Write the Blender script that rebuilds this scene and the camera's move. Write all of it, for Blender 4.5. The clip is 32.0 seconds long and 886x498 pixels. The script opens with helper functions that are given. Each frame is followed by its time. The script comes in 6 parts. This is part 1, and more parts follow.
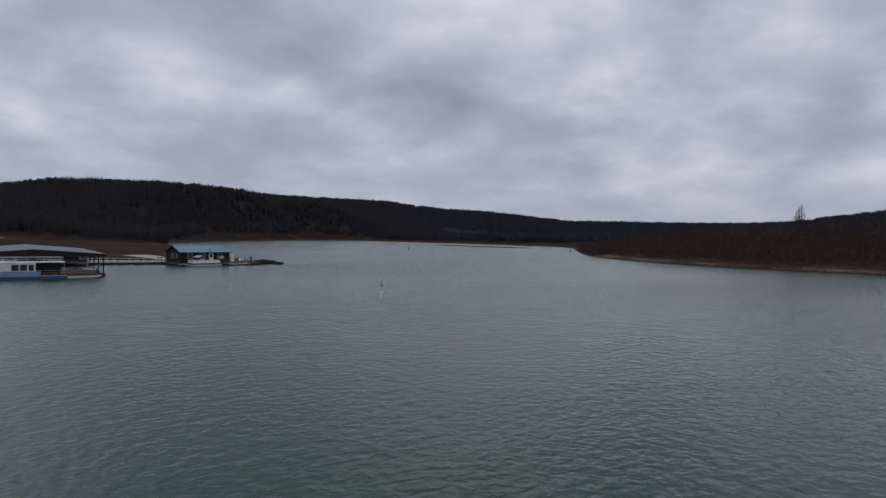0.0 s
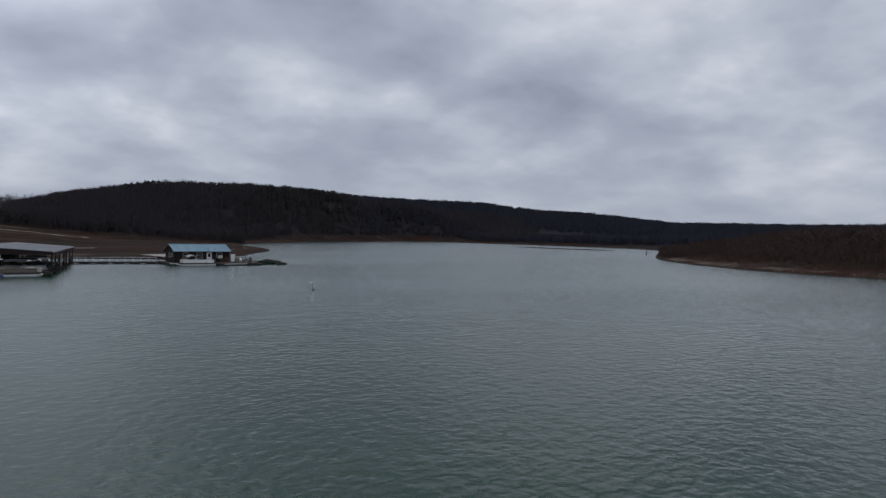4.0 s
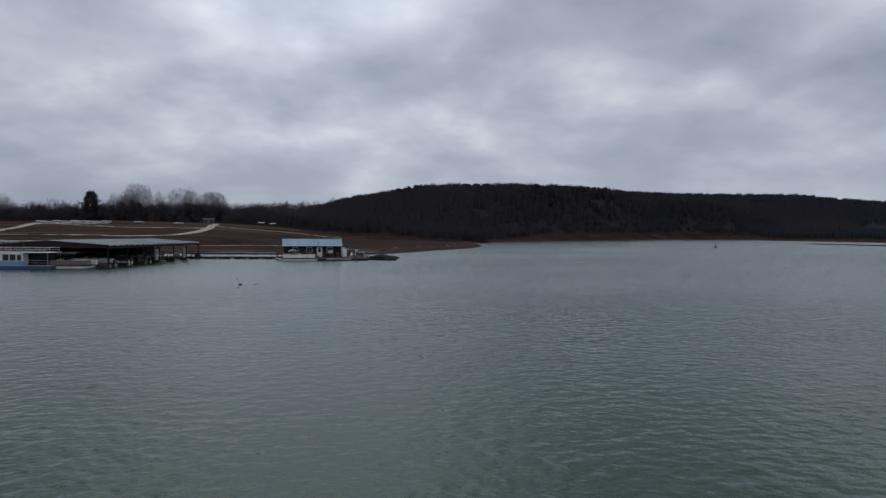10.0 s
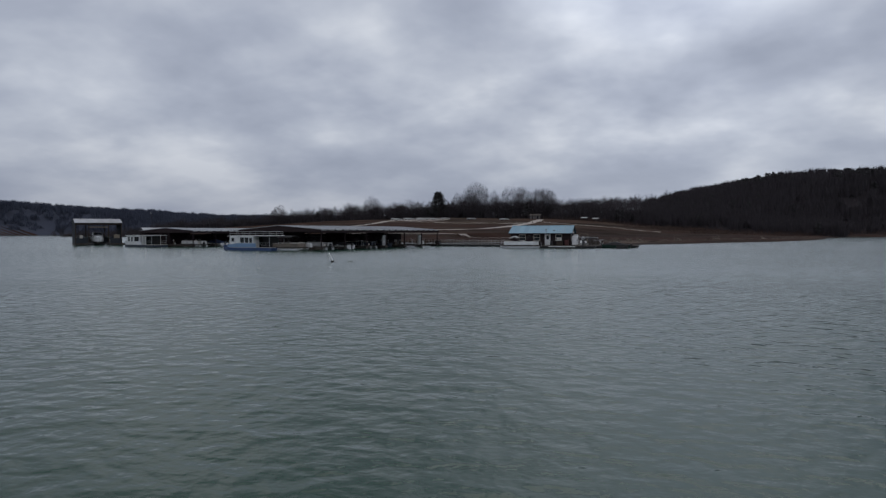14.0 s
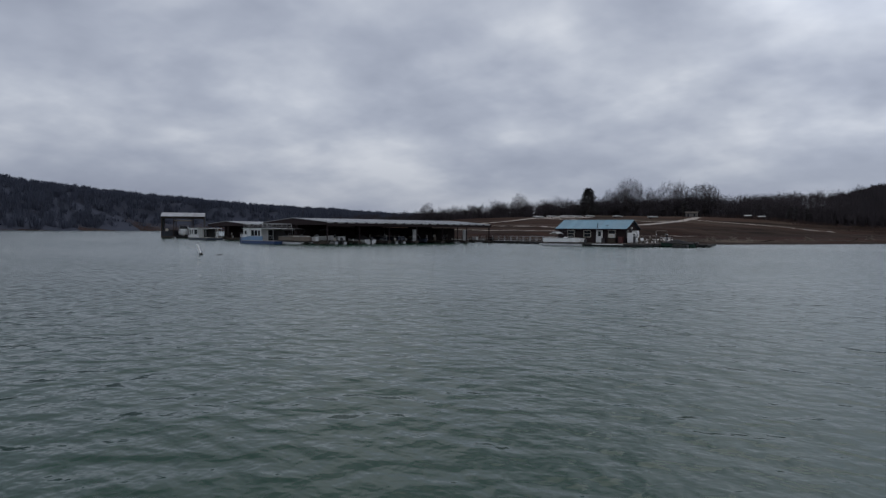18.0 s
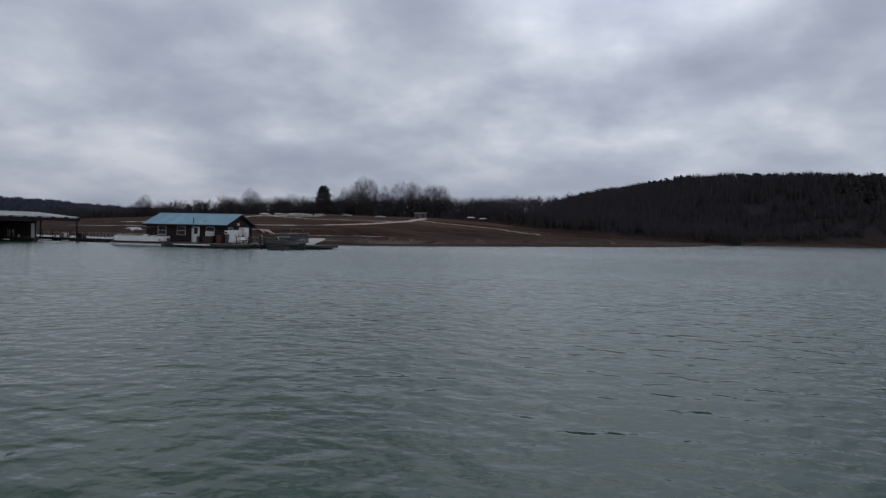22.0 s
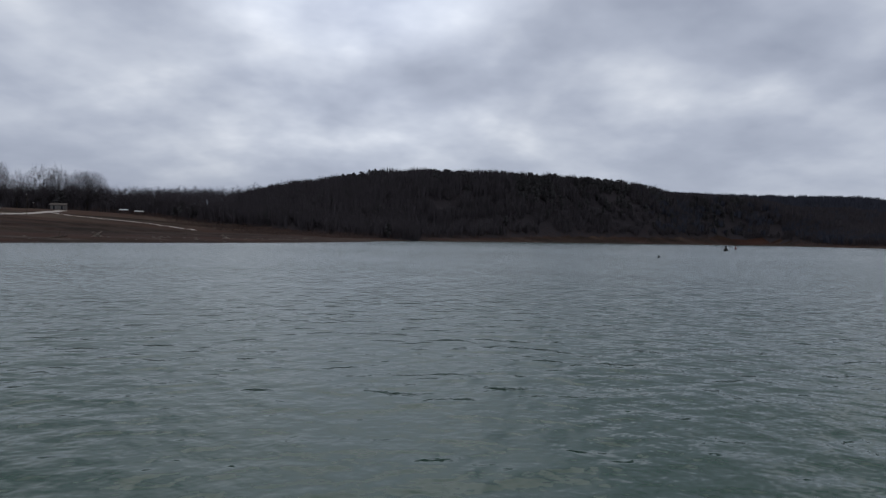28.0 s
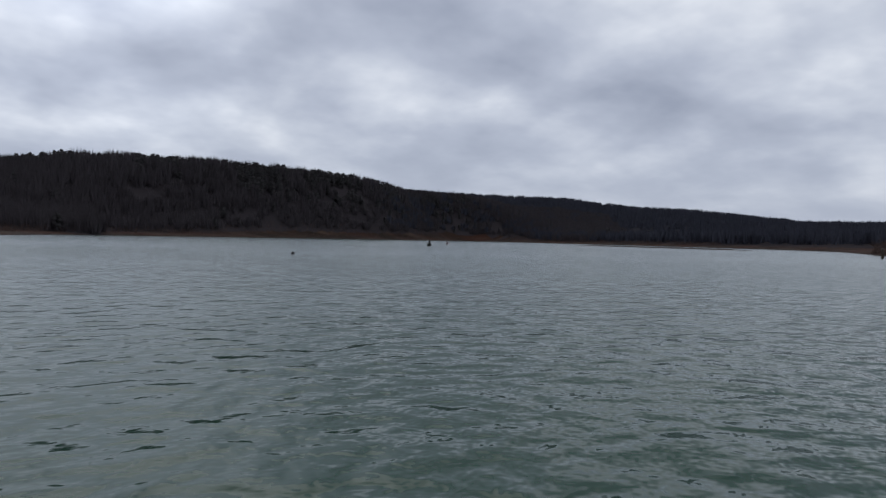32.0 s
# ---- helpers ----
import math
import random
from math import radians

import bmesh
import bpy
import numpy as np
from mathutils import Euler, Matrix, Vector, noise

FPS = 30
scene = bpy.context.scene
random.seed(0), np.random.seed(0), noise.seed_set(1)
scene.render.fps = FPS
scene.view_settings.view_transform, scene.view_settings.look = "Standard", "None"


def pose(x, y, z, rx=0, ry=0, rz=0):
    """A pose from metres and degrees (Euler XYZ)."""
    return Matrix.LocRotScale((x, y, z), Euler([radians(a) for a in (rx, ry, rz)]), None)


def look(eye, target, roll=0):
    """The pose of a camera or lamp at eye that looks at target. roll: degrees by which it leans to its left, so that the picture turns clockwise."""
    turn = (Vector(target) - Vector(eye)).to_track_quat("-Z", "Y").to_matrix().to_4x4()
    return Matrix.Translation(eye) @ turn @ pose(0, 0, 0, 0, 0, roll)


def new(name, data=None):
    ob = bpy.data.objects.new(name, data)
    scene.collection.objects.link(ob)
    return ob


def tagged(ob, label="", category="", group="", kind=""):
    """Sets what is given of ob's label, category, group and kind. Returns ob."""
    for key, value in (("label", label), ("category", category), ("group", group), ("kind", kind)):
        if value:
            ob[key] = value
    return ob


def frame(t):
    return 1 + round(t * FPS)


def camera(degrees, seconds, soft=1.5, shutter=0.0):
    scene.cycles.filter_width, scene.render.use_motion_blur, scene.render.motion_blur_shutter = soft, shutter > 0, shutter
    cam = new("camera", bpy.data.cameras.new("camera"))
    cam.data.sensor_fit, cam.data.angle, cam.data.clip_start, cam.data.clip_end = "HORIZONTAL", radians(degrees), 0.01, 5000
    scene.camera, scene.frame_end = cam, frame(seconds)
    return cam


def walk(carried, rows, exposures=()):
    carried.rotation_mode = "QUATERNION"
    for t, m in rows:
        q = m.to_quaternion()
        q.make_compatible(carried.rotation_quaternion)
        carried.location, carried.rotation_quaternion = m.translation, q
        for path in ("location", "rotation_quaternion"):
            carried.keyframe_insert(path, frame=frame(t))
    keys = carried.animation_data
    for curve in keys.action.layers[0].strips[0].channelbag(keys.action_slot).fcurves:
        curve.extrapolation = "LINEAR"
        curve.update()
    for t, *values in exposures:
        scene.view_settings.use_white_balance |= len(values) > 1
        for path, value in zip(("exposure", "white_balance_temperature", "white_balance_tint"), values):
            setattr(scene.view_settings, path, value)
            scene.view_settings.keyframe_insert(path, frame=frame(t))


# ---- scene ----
cam = camera(65.7, 32.0, soft=1.35)
PATH = [
    (0, (-72.966, -142.72, 7.05), (-71.511, -141.349, 7.012), 0.9),
    (1, (-66.773, -144.221, 7.155), (-65.37, -142.796, 7.119), 0.8),
    (2, (-60.693, -145.133, 7.217), (-59.342, -143.658, 7.183), 0.9),
    (3, (-54.591, -146.414, 7.192), (-53.302, -144.886, 7.155), 1.1),
    (5.5, (-36.839, -146.095, 5.782), (-35.731, -144.431, 5.747), 0.7),
    (6, (-33.353, -145.991, 5.72), (-32.291, -144.297, 5.683), 0.6),
    (7, (-25.865, -145.984, 5.687), (-24.914, -144.225, 5.649), 0.5),
    (8, (-18.493, -145.874, 5.618), (-17.685, -144.045, 5.579), 0.6),
    (9, (-11.191, -145.506, 5.517), (-10.566, -143.607, 5.475), 0.4),
    (10, (-4.002, -143.922, 5.293), (-3.573, -141.969, 5.249), 0.2),
    (11, (2.863, -141.414, 4.82), (3.046, -139.423, 4.776), 0.2),
    (12, (9.018, -138.591, 4.692), (8.952, -136.593, 4.645), 0.2),
    (13, (15.328, -135.556, 3.851), (14.998, -133.584, 3.805), 0.0),
    (14, (21.387, -132.087, 2.879), (20.786, -130.18, 2.831), -0.1),
    (15, (26.781, -127.118, 2.536), (25.893, -125.327, 2.489), 0.1),
    (15.5, (29.488, -124.277, 2.542), (28.498, -122.54, 2.501), -0.4),
    (17.5, (37.826, -112.378, 2.276), (36.826, -110.647, 2.226), 0.3),
    (18, (39.505, -109.077, 2.158), (38.427, -107.393, 2.106), 0.4),
    (18.5, (41.014, -105.698, 2.02), (39.853, -104.07, 1.969), 0.3),
    (19, (42.733, -101.93, 1.938), (41.551, -100.317, 1.885), 0.4),
    (20, (45.642, -93.401, 1.977), (44.849, -91.566, 1.926), 1.0),
    (20.5, (46.676, -89.641, 1.991), (45.977, -87.768, 1.941), 0.7),
    (21, (48.022, -86.228, 2.047), (47.431, -84.318, 1.999), 1.2),
    (21.5, (49.795, -82.773, 2.123), (49.267, -80.845, 2.076), 1.3),
    (22, (51.536, -79.701, 2.2), (51.073, -77.756, 2.157), 1.3),
    (22.5, (53.559, -76.436, 2.211), (53.136, -74.482, 2.167), 1.1),
    (23, (55.623, -72.901, 2.217), (55.235, -70.939, 2.176), 1.2),
    (23.5, (57.298, -69.011, 2.2), (56.956, -67.041, 2.157), 0.9),
    (24, (58.336, -65.501, 2.129), (58.06, -63.521, 2.089), 1.0),
    (24.5, (59.426, -62.374, 1.894), (59.241, -60.383, 1.858), 1.2),
    (25, (61.434, -59.104, 1.769), (61.353, -57.106, 1.733), 1.0),
    (25.5, (63.648, -55.935, 1.532), (63.618, -53.936, 1.498), 1.2),
    (27.5, (73.613, -43.102, 1.713), (73.84, -41.115, 1.681), 1.1),
    (28, (76.29, -40.457, 1.775), (76.593, -38.48, 1.742), 1.1),
    (29, (81.494, -34.91, 1.62), (81.946, -32.962, 1.588), 1.0),
    (30, (86.893, -29.45, 1.475), (87.499, -27.545, 1.444), 1.3),
    (31, (91.821, -24.747, 1.323), (92.617, -22.913, 1.295), 1.4),
    (32, (95.577, -20.575, 1.474), (96.569, -18.838, 1.445), 1.3),
]
walk(cam, [(t, look(eye, target, roll)) for t, eye, target, roll in PATH], exposures=[(0, -0.02), (10, -0.02), (22, -0.03), (26, 0.08), (29, 0.14), (32, 0.22)])

# ---- world and sun: overcast winter sky, brighter where the sun stands behind the cloud ----
SUN_AZ, SUN_EL = 89.0, 64.0
sun_way = Vector((math.cos(radians(SUN_AZ)) * math.cos(radians(SUN_EL)), math.sin(radians(SUN_AZ)) * math.cos(radians(SUN_EL)), math.sin(radians(SUN_EL))))


class Nodes:
    """A small hand for building node trees."""

    def __init__(self, tree):
        self.tree = tree
        tree.nodes.clear()

    def add(self, kind, inputs=None, **attrs):
        n = self.tree.nodes.new(kind)
        for k, v in attrs.items():
            setattr(n, k, v)
        for k, v in (inputs or {}).items():
            self.feed(n.inputs[k], v)
        return n

    def feed(self, socket, v):
        if isinstance(v, bpy.types.NodeSocket):
            self.tree.links.new(v, socket)
        else:
            socket.default_value = v

    def math(self, op, a, b=0.0, c=0.0, clamp=False):
        n = self.add("ShaderNodeMath", operation=op, use_clamp=clamp)
        for i, v in enumerate((a, b, c)):
            self.feed(n.inputs[i], v)
        return n.outputs[0]

    def vmath(self, op, a, b=(0, 0, 0)):
        n = self.add("ShaderNodeVectorMath", operation=op)
        self.feed(n.inputs[0], a)
        self.feed(n.inputs[1], b)
        return n.outputs["Value"] if op == "DOT_PRODUCT" else n.outputs[0]

    def noise(self, vec, scale, detail=4.0, rough=0.55, distort=0.0):
        n = self.add("ShaderNodeTexNoise", {"Vector": vec, "Scale": scale, "Detail": detail, "Roughness": rough, "Distortion": distort})
        return n.outputs["Fac"]

    def ramp(self, fac, stops):
        n = self.add("ShaderNodeValToRGB", {"Fac": fac})
        while len(n.color_ramp.elements) < len(stops):
            n.color_ramp.elements.new(0.5)
        for e, (p, c) in zip(n.color_ramp.elements, stops):
            e.position, e.color = p, (*c, 1)
        return n.outputs["Color"]

    def mix(self, fac, a, b):
        n = self.add("ShaderNodeMix", data_type="RGBA")
        self.feed(n.inputs[0], fac)
        for i, v in ((6, a), (7, b)):
            self.feed(n.inputs[i], v if isinstance(v, bpy.types.NodeSocket) else (*v, 1))
        return n.outputs[2]

    def span(self, v, lo, hi, a=0.0, b=1.0):
        return self.add("ShaderNodeMapRange", {"Value": v, "From Min": lo, "From Max": hi, "To Min": a, "To Max": b}).outputs[0]


def make_world():
    world = bpy.data.worlds.new("overcast")
    scene.world = world
    world.use_nodes = True
    nd = Nodes(world.node_tree)
    way = nd.add("ShaderNodeTexCoord").outputs["Generated"]
    sep = nd.add("ShaderNodeSeparateXYZ", {0: way})
    up = nd.math("ADD", nd.math("MAXIMUM", sep.outputs[2], 0.0), 0.32)
    flat = nd.add("ShaderNodeCombineXYZ", {0: nd.math("DIVIDE", sep.outputs[0], up), 1: nd.math("DIVIDE", sep.outputs[1], up), 2: 0.0}).outputs[0]
    big = nd.noise(nd.vmath("ADD", flat, (3.25, 5.55, 1.0)), 0.95, 2.0, 0.5, 0.0)
    mid = nd.noise(nd.vmath("ADD", flat, (7.3, 2.1, 4.0)), 2.5, 4.0, 0.5, 0.1)
    wisp = nd.noise(nd.vmath("ADD", flat, (1.3, 8.1, 2.0)), 5.6, 4.0, 0.5, 0.1)
    bent = nd.vmath("ADD", flat, nd.vmath("MULTIPLY", nd.add("ShaderNodeTexNoise", {"Vector": flat, "Scale": 2.2, "Detail": 4.0}).outputs["Color"], (0.55, 0.55, 0.0)))
    puff = nd.add("ShaderNodeTexVoronoi", {"Vector": bent, "Scale": 2.4, "Smoothness": 0.3}, feature="SMOOTH_F1").outputs["Distance"]
    puff = nd.span(puff, 0.1, 0.75, 0.66, 0.36)
    both = nd.math("ADD", nd.math("ADD", nd.math("MULTIPLY", big, 0.30), nd.math("MULTIPLY", mid, 0.30)), nd.math("ADD", nd.math("MULTIPLY", wisp, 0.12), nd.math("MULTIPLY", puff, 0.28)))
    cloud = nd.ramp(both, [(0.36, (0.270, 0.302, 0.385)), (0.455, (0.385, 0.422, 0.512)), (0.51, (0.495, 0.533, 0.615)), (0.59, (0.74, 0.77, 0.825))])
    low = nd.mix(nd.span(nd.vmath("DOT_PRODUCT", way, (-0.94, 0.34, 0.0)), 0.15, 0.85), (0.345, 0.383, 0.478), (0.225, 0.254, 0.340))
    cloud = nd.mix(nd.span(sep.outputs[2], 0.0, 0.17, 0.78, 0.0), cloud, low)
    # the veil of cloud glows round the hidden sun
    way = nd.vmath("NORMALIZE", way)
    near = nd.vmath("DOT_PRODUCT", way, (0.0, 0.86, 0.51))
    core = nd.vmath("DOT_PRODUCT", way, (0.02, 0.955, 0.295))
    thin = nd.math("MULTIPLY", nd.span(core, 0.965, 1.0, 0.0, 0.18), nd.span(mid, 0.35, 0.6, 0.3, 1.0))
    disc = nd.span(nd.vmath("DOT_PRODUCT", way, (0.02, 0.80, 0.60)), 0.92, 1.0, 0.0, 0.85)
    glow = nd.math("ADD", nd.math("ADD", nd.span(near, 0.40, 1.0, 1.03, 1.06), disc), thin)
    lit = nd.vmath("MULTIPLY", cloud, nd.add("ShaderNodeCombineXYZ", {0: glow, 1: glow, 2: glow}).outputs[0])
    sky = nd.add("ShaderNodeTexSky", sky_type="NISHITA", sun_disc=False, sun_elevation=radians(SUN_EL), sun_rotation=radians(90 - SUN_AZ))
    a = nd.add("ShaderNodeBackground", {"Color": sky.outputs[0], "Strength": 0.05})
    b = nd.add("ShaderNodeBackground", {"Color": lit, "Strength": 1.0})
    mix = nd.add("ShaderNodeMixShader", {0: 0.93, 1: a.outputs[0], 2: b.outputs[0]})
    nd.add("ShaderNodeOutputWorld", {0: mix.outputs[0]})


make_world()
sun = new("sun", bpy.data.lights.new("sun", "SUN"))
sun.data.energy, sun.data.angle, sun.data.color = 0.5, radians(60), (1.0, 0.96, 0.9)
sun.matrix_world = look(sun_way * 400, (0, 0, 0))


# ---- materials ----
def material(name, build):
    m = bpy.data.materials.new(name)
    m.use_nodes = True
    nd = Nodes(m.node_tree)
    spec = build(nd)
    bump = spec.pop("bump", None)
    if bump:
        height, strength, distance = bump
        spec["Normal"] = nd.add("ShaderNodeBump", {"Height": height, "Strength": strength, "Distance": distance}).outputs[0]
    b = nd.add("ShaderNodeBsdfPrincipled", {k: ((*v, 1) if isinstance(v, tuple) and len(v) == 3 else v) for k, v in spec.items()})
    nd.add("ShaderNodeOutputMaterial", {0: b.outputs[0]})
    return m


def place(nd):
    return nd.add("ShaderNodeNewGeometry").outputs["Position"]


def local(nd):
    return nd.add("ShaderNodeTexCoord").outputs["Object"]


def worn(name, low, high, rough=0.7, metal=0.0, scale=3.0, dirt=(0.06, 0.05, 0.04), dirty=0.35, relief=0.15):
    """Paint, wood or metal: two scales of tone, streaks of dirt, fine relief."""

    def build(nd):
        p = local(nd)
        tone = nd.mix(nd.noise(p, scale, 5), low, high)
        rnd = nd.add("ShaderNodeObjectInfo").outputs["Random"]
        shift = nd.math("ADD", 0.88, nd.math("MULTIPLY", rnd, 0.24))
        tone = nd.vmath("MULTIPLY", tone, nd.add("ShaderNodeCombineXYZ", {0: shift, 1: shift, 2: shift}).outputs[0])
        spots = nd.span(nd.noise(nd.vmath("MULTIPLY", p, (1.0, 1.0, 0.35)), scale * 0.45, 6, 0.65), 0.5, 0.72, 0.0, dirty)
        return {"Base Color": nd.mix(spots, tone, dirt), "Roughness": nd.span(nd.noise(p, scale * 2.5), 0.3, 0.7, rough - 0.12, rough + 0.1),
                "Metallic": metal, "Specular IOR Level": 0.5 if rough < 0.7 else 0.12, "bump": (nd.noise(p, scale * 9, 3), relief, 0.02)}

    return material(name, build)


def build_water(nd):
    """Wind ripples: the slope of three sizes of wave, in ruffled and calmer lanes, every normal tipped south to fit the
    camera's view.
    """
    p = place(nd)
    lanes = nd.span(nd.noise(nd.vmath("MULTIPLY", p, (0.6, 1.0, 1.0)), 0.02, 3), 0.37, 0.63, 0.68, 1.12)

    def height(q):
        swell = nd.noise(nd.vmath("MULTIPLY", q, (0.75, 1.0, 1.0)), 0.5, 1, 0.5)
        wave = nd.noise(nd.vmath("MULTIPLY", q, (0.85, 1.0, 1.0)), 1.8, 1, 0.5, 0.25)
        chop = nd.noise(nd.vmath("MULTIPLY", q, (0.9, 1.0, 1.0)), 4.8, 2, 0.55, 0.2)
        return nd.math("ADD", nd.math("ADD", nd.math("MULTIPLY", swell, 0.08), nd.math("MULTIPLY", wave, 0.108)), nd.math("MULTIPLY", chop, 0.031))

    step = 0.03
    h, hx, hy = height(p), height(nd.vmath("ADD", p, (step, 0, 0))), height(nd.vmath("ADD", p, (0, step, 0)))
    lean = nd.math("DIVIDE", lanes, -step)
    # fixed 0.085 tips all normals towards the camera, so water reflects higher sky
    way = nd.add("ShaderNodeCombineXYZ", {0: nd.math("MULTIPLY", nd.math("SUBTRACT", hx, h), lean), 1: nd.math("SUBTRACT", nd.math("MULTIPLY", nd.math("SUBTRACT", hy, h), lean), 0.085), 2: 1.0}).outputs[0]
    deep = nd.mix(nd.noise(p, 0.012, 4), (0.009, 0.037, 0.022), (0.013, 0.048, 0.029))
    return {"Base Color": deep, "Roughness": 0.14, "IOR": 1.34, "Specular IOR Level": 0.5, "Normal": nd.vmath("NORMALIZE", way)}


def build_ground(nd):
    p = place(nd)
    sep = nd.add("ShaderNodeSeparateXYZ", {0: p})
    z = sep.outputs[2]
    large, fine = nd.noise(p, 0.03, 5, 0.6), nd.noise(p, 0.6, 6, 0.65)
    streak = nd.noise(nd.vmath("MULTIPLY", p, (0.25, 1.0, 2.0)), 0.12, 5, 0.6)
    grass = nd.ramp(nd.math("ADD", nd.math("MULTIPLY", large, 0.45), nd.math("MULTIPLY", streak, 0.55)),
                    [(0.40, (0.019, 0.013, 0.011)), (0.48, (0.037, 0.022, 0.017)), (0.55, (0.060, 0.034, 0.024)), (0.66, (0.094, 0.062, 0.045))])
    grass = nd.mix(nd.span(fine, 0.35, 0.7, 0.0, 0.5), grass, (0.022, 0.016, 0.011))
    mud = nd.ramp(nd.math("ADD", nd.math("MULTIPLY", fine, 0.5), nd.math("MULTIPLY", streak, 0.5)),
                  [(0.38, (0.024, 0.016, 0.014)), (0.52, (0.043, 0.028, 0.023)), (0.66, (0.088, 0.064, 0.053))])
    edge = nd.math("ADD", z, nd.math("MULTIPLY", nd.math("SUBTRACT", streak, 0.5), 3.0))
    tone = nd.mix(nd.span(edge, 1.4, 3.2), mud, grass)
    sand = nd.math("MULTIPLY", nd.math("MULTIPLY", nd.span(z, 0.28, 0.42), nd.span(z, 0.95, 0.72)), nd.span(nd.noise(p, 0.09, 4), 0.42, 0.6))
    tone = nd.mix(nd.math("MULTIPLY", sand, nd.span(sep.outputs[1], 10.0, 50.0, 0.8, 0.2)), tone, (0.25, 0.20, 0.155))
    worn_off = nd.span(nd.noise(nd.vmath("MULTIPLY", p, (0.12, 1.0, 1.0)), 0.04, 4, 0.55), 0.49, 0.57)
    tone = nd.mix(nd.math("MULTIPLY", worn_off, nd.span(z, 2.5, 8.0, 0.2, 0.55)), tone, (0.13, 0.098, 0.07))
    bare = nd.span(nd.noise(nd.vmath("ADD", nd.vmath("MULTIPLY", p, (0.2, 1.0, 1.0)), (40.0, 9.0, 0.0)), 0.035, 4, 0.6), 0.47, 0.56)
    tone = nd.mix(nd.math("MULTIPLY", bare, 0.55), tone, (0.060, 0.026, 0.018))
    dark = nd.span(nd.noise(nd.vmath("ADD", nd.vmath("MULTIPLY", p, (0.3, 1.0, 1.0)), (7.0, 71.0, 0.0)), 0.06, 6, 0.65), 0.48, 0.60, 0.0, 0.65)
    tone = nd.mix(dark, tone, (0.024, 0.019, 0.014))
    wet = nd.span(z, 0.0, 0.35)
    return {"Base Color": nd.vmath("MULTIPLY", nd.mix(wet, nd.mix(0.5, mud, (0.016, 0.011, 0.010)), tone), (0.80, 0.80, 0.82)), "Roughness": nd.span(z, 0.0, 0.3, 0.6, 1.0), "Specular IOR Level": 0.03, "bump": (fine, 0.6, 0.25)}


def build_woodfloor(nd):
    p = place(nd)
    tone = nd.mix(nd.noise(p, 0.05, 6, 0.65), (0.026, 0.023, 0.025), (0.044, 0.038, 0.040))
    return {"Base Color": tone, "Roughness": 1.0, "Specular IOR Level": 0.0, "bump": (nd.noise(p, 0.8, 4), 0.6, 0.3)}


def leafy(name, low, high):
    def build(nd):
        tone = nd.mix(nd.add("ShaderNodeNewGeometry").outputs["Random Per Island"], low, high)
        tone = nd.mix(nd.span(nd.noise(place(nd), 0.02, 3), 0.35, 0.65, 0.0, 0.6), tone, tuple(0.6 * a + 0.4 * b for a, b in zip(low, high)))
        return {"Base Color": tone, "Roughness": 1.0, "Specular IOR Level": 0.03}

    return material(name, build)


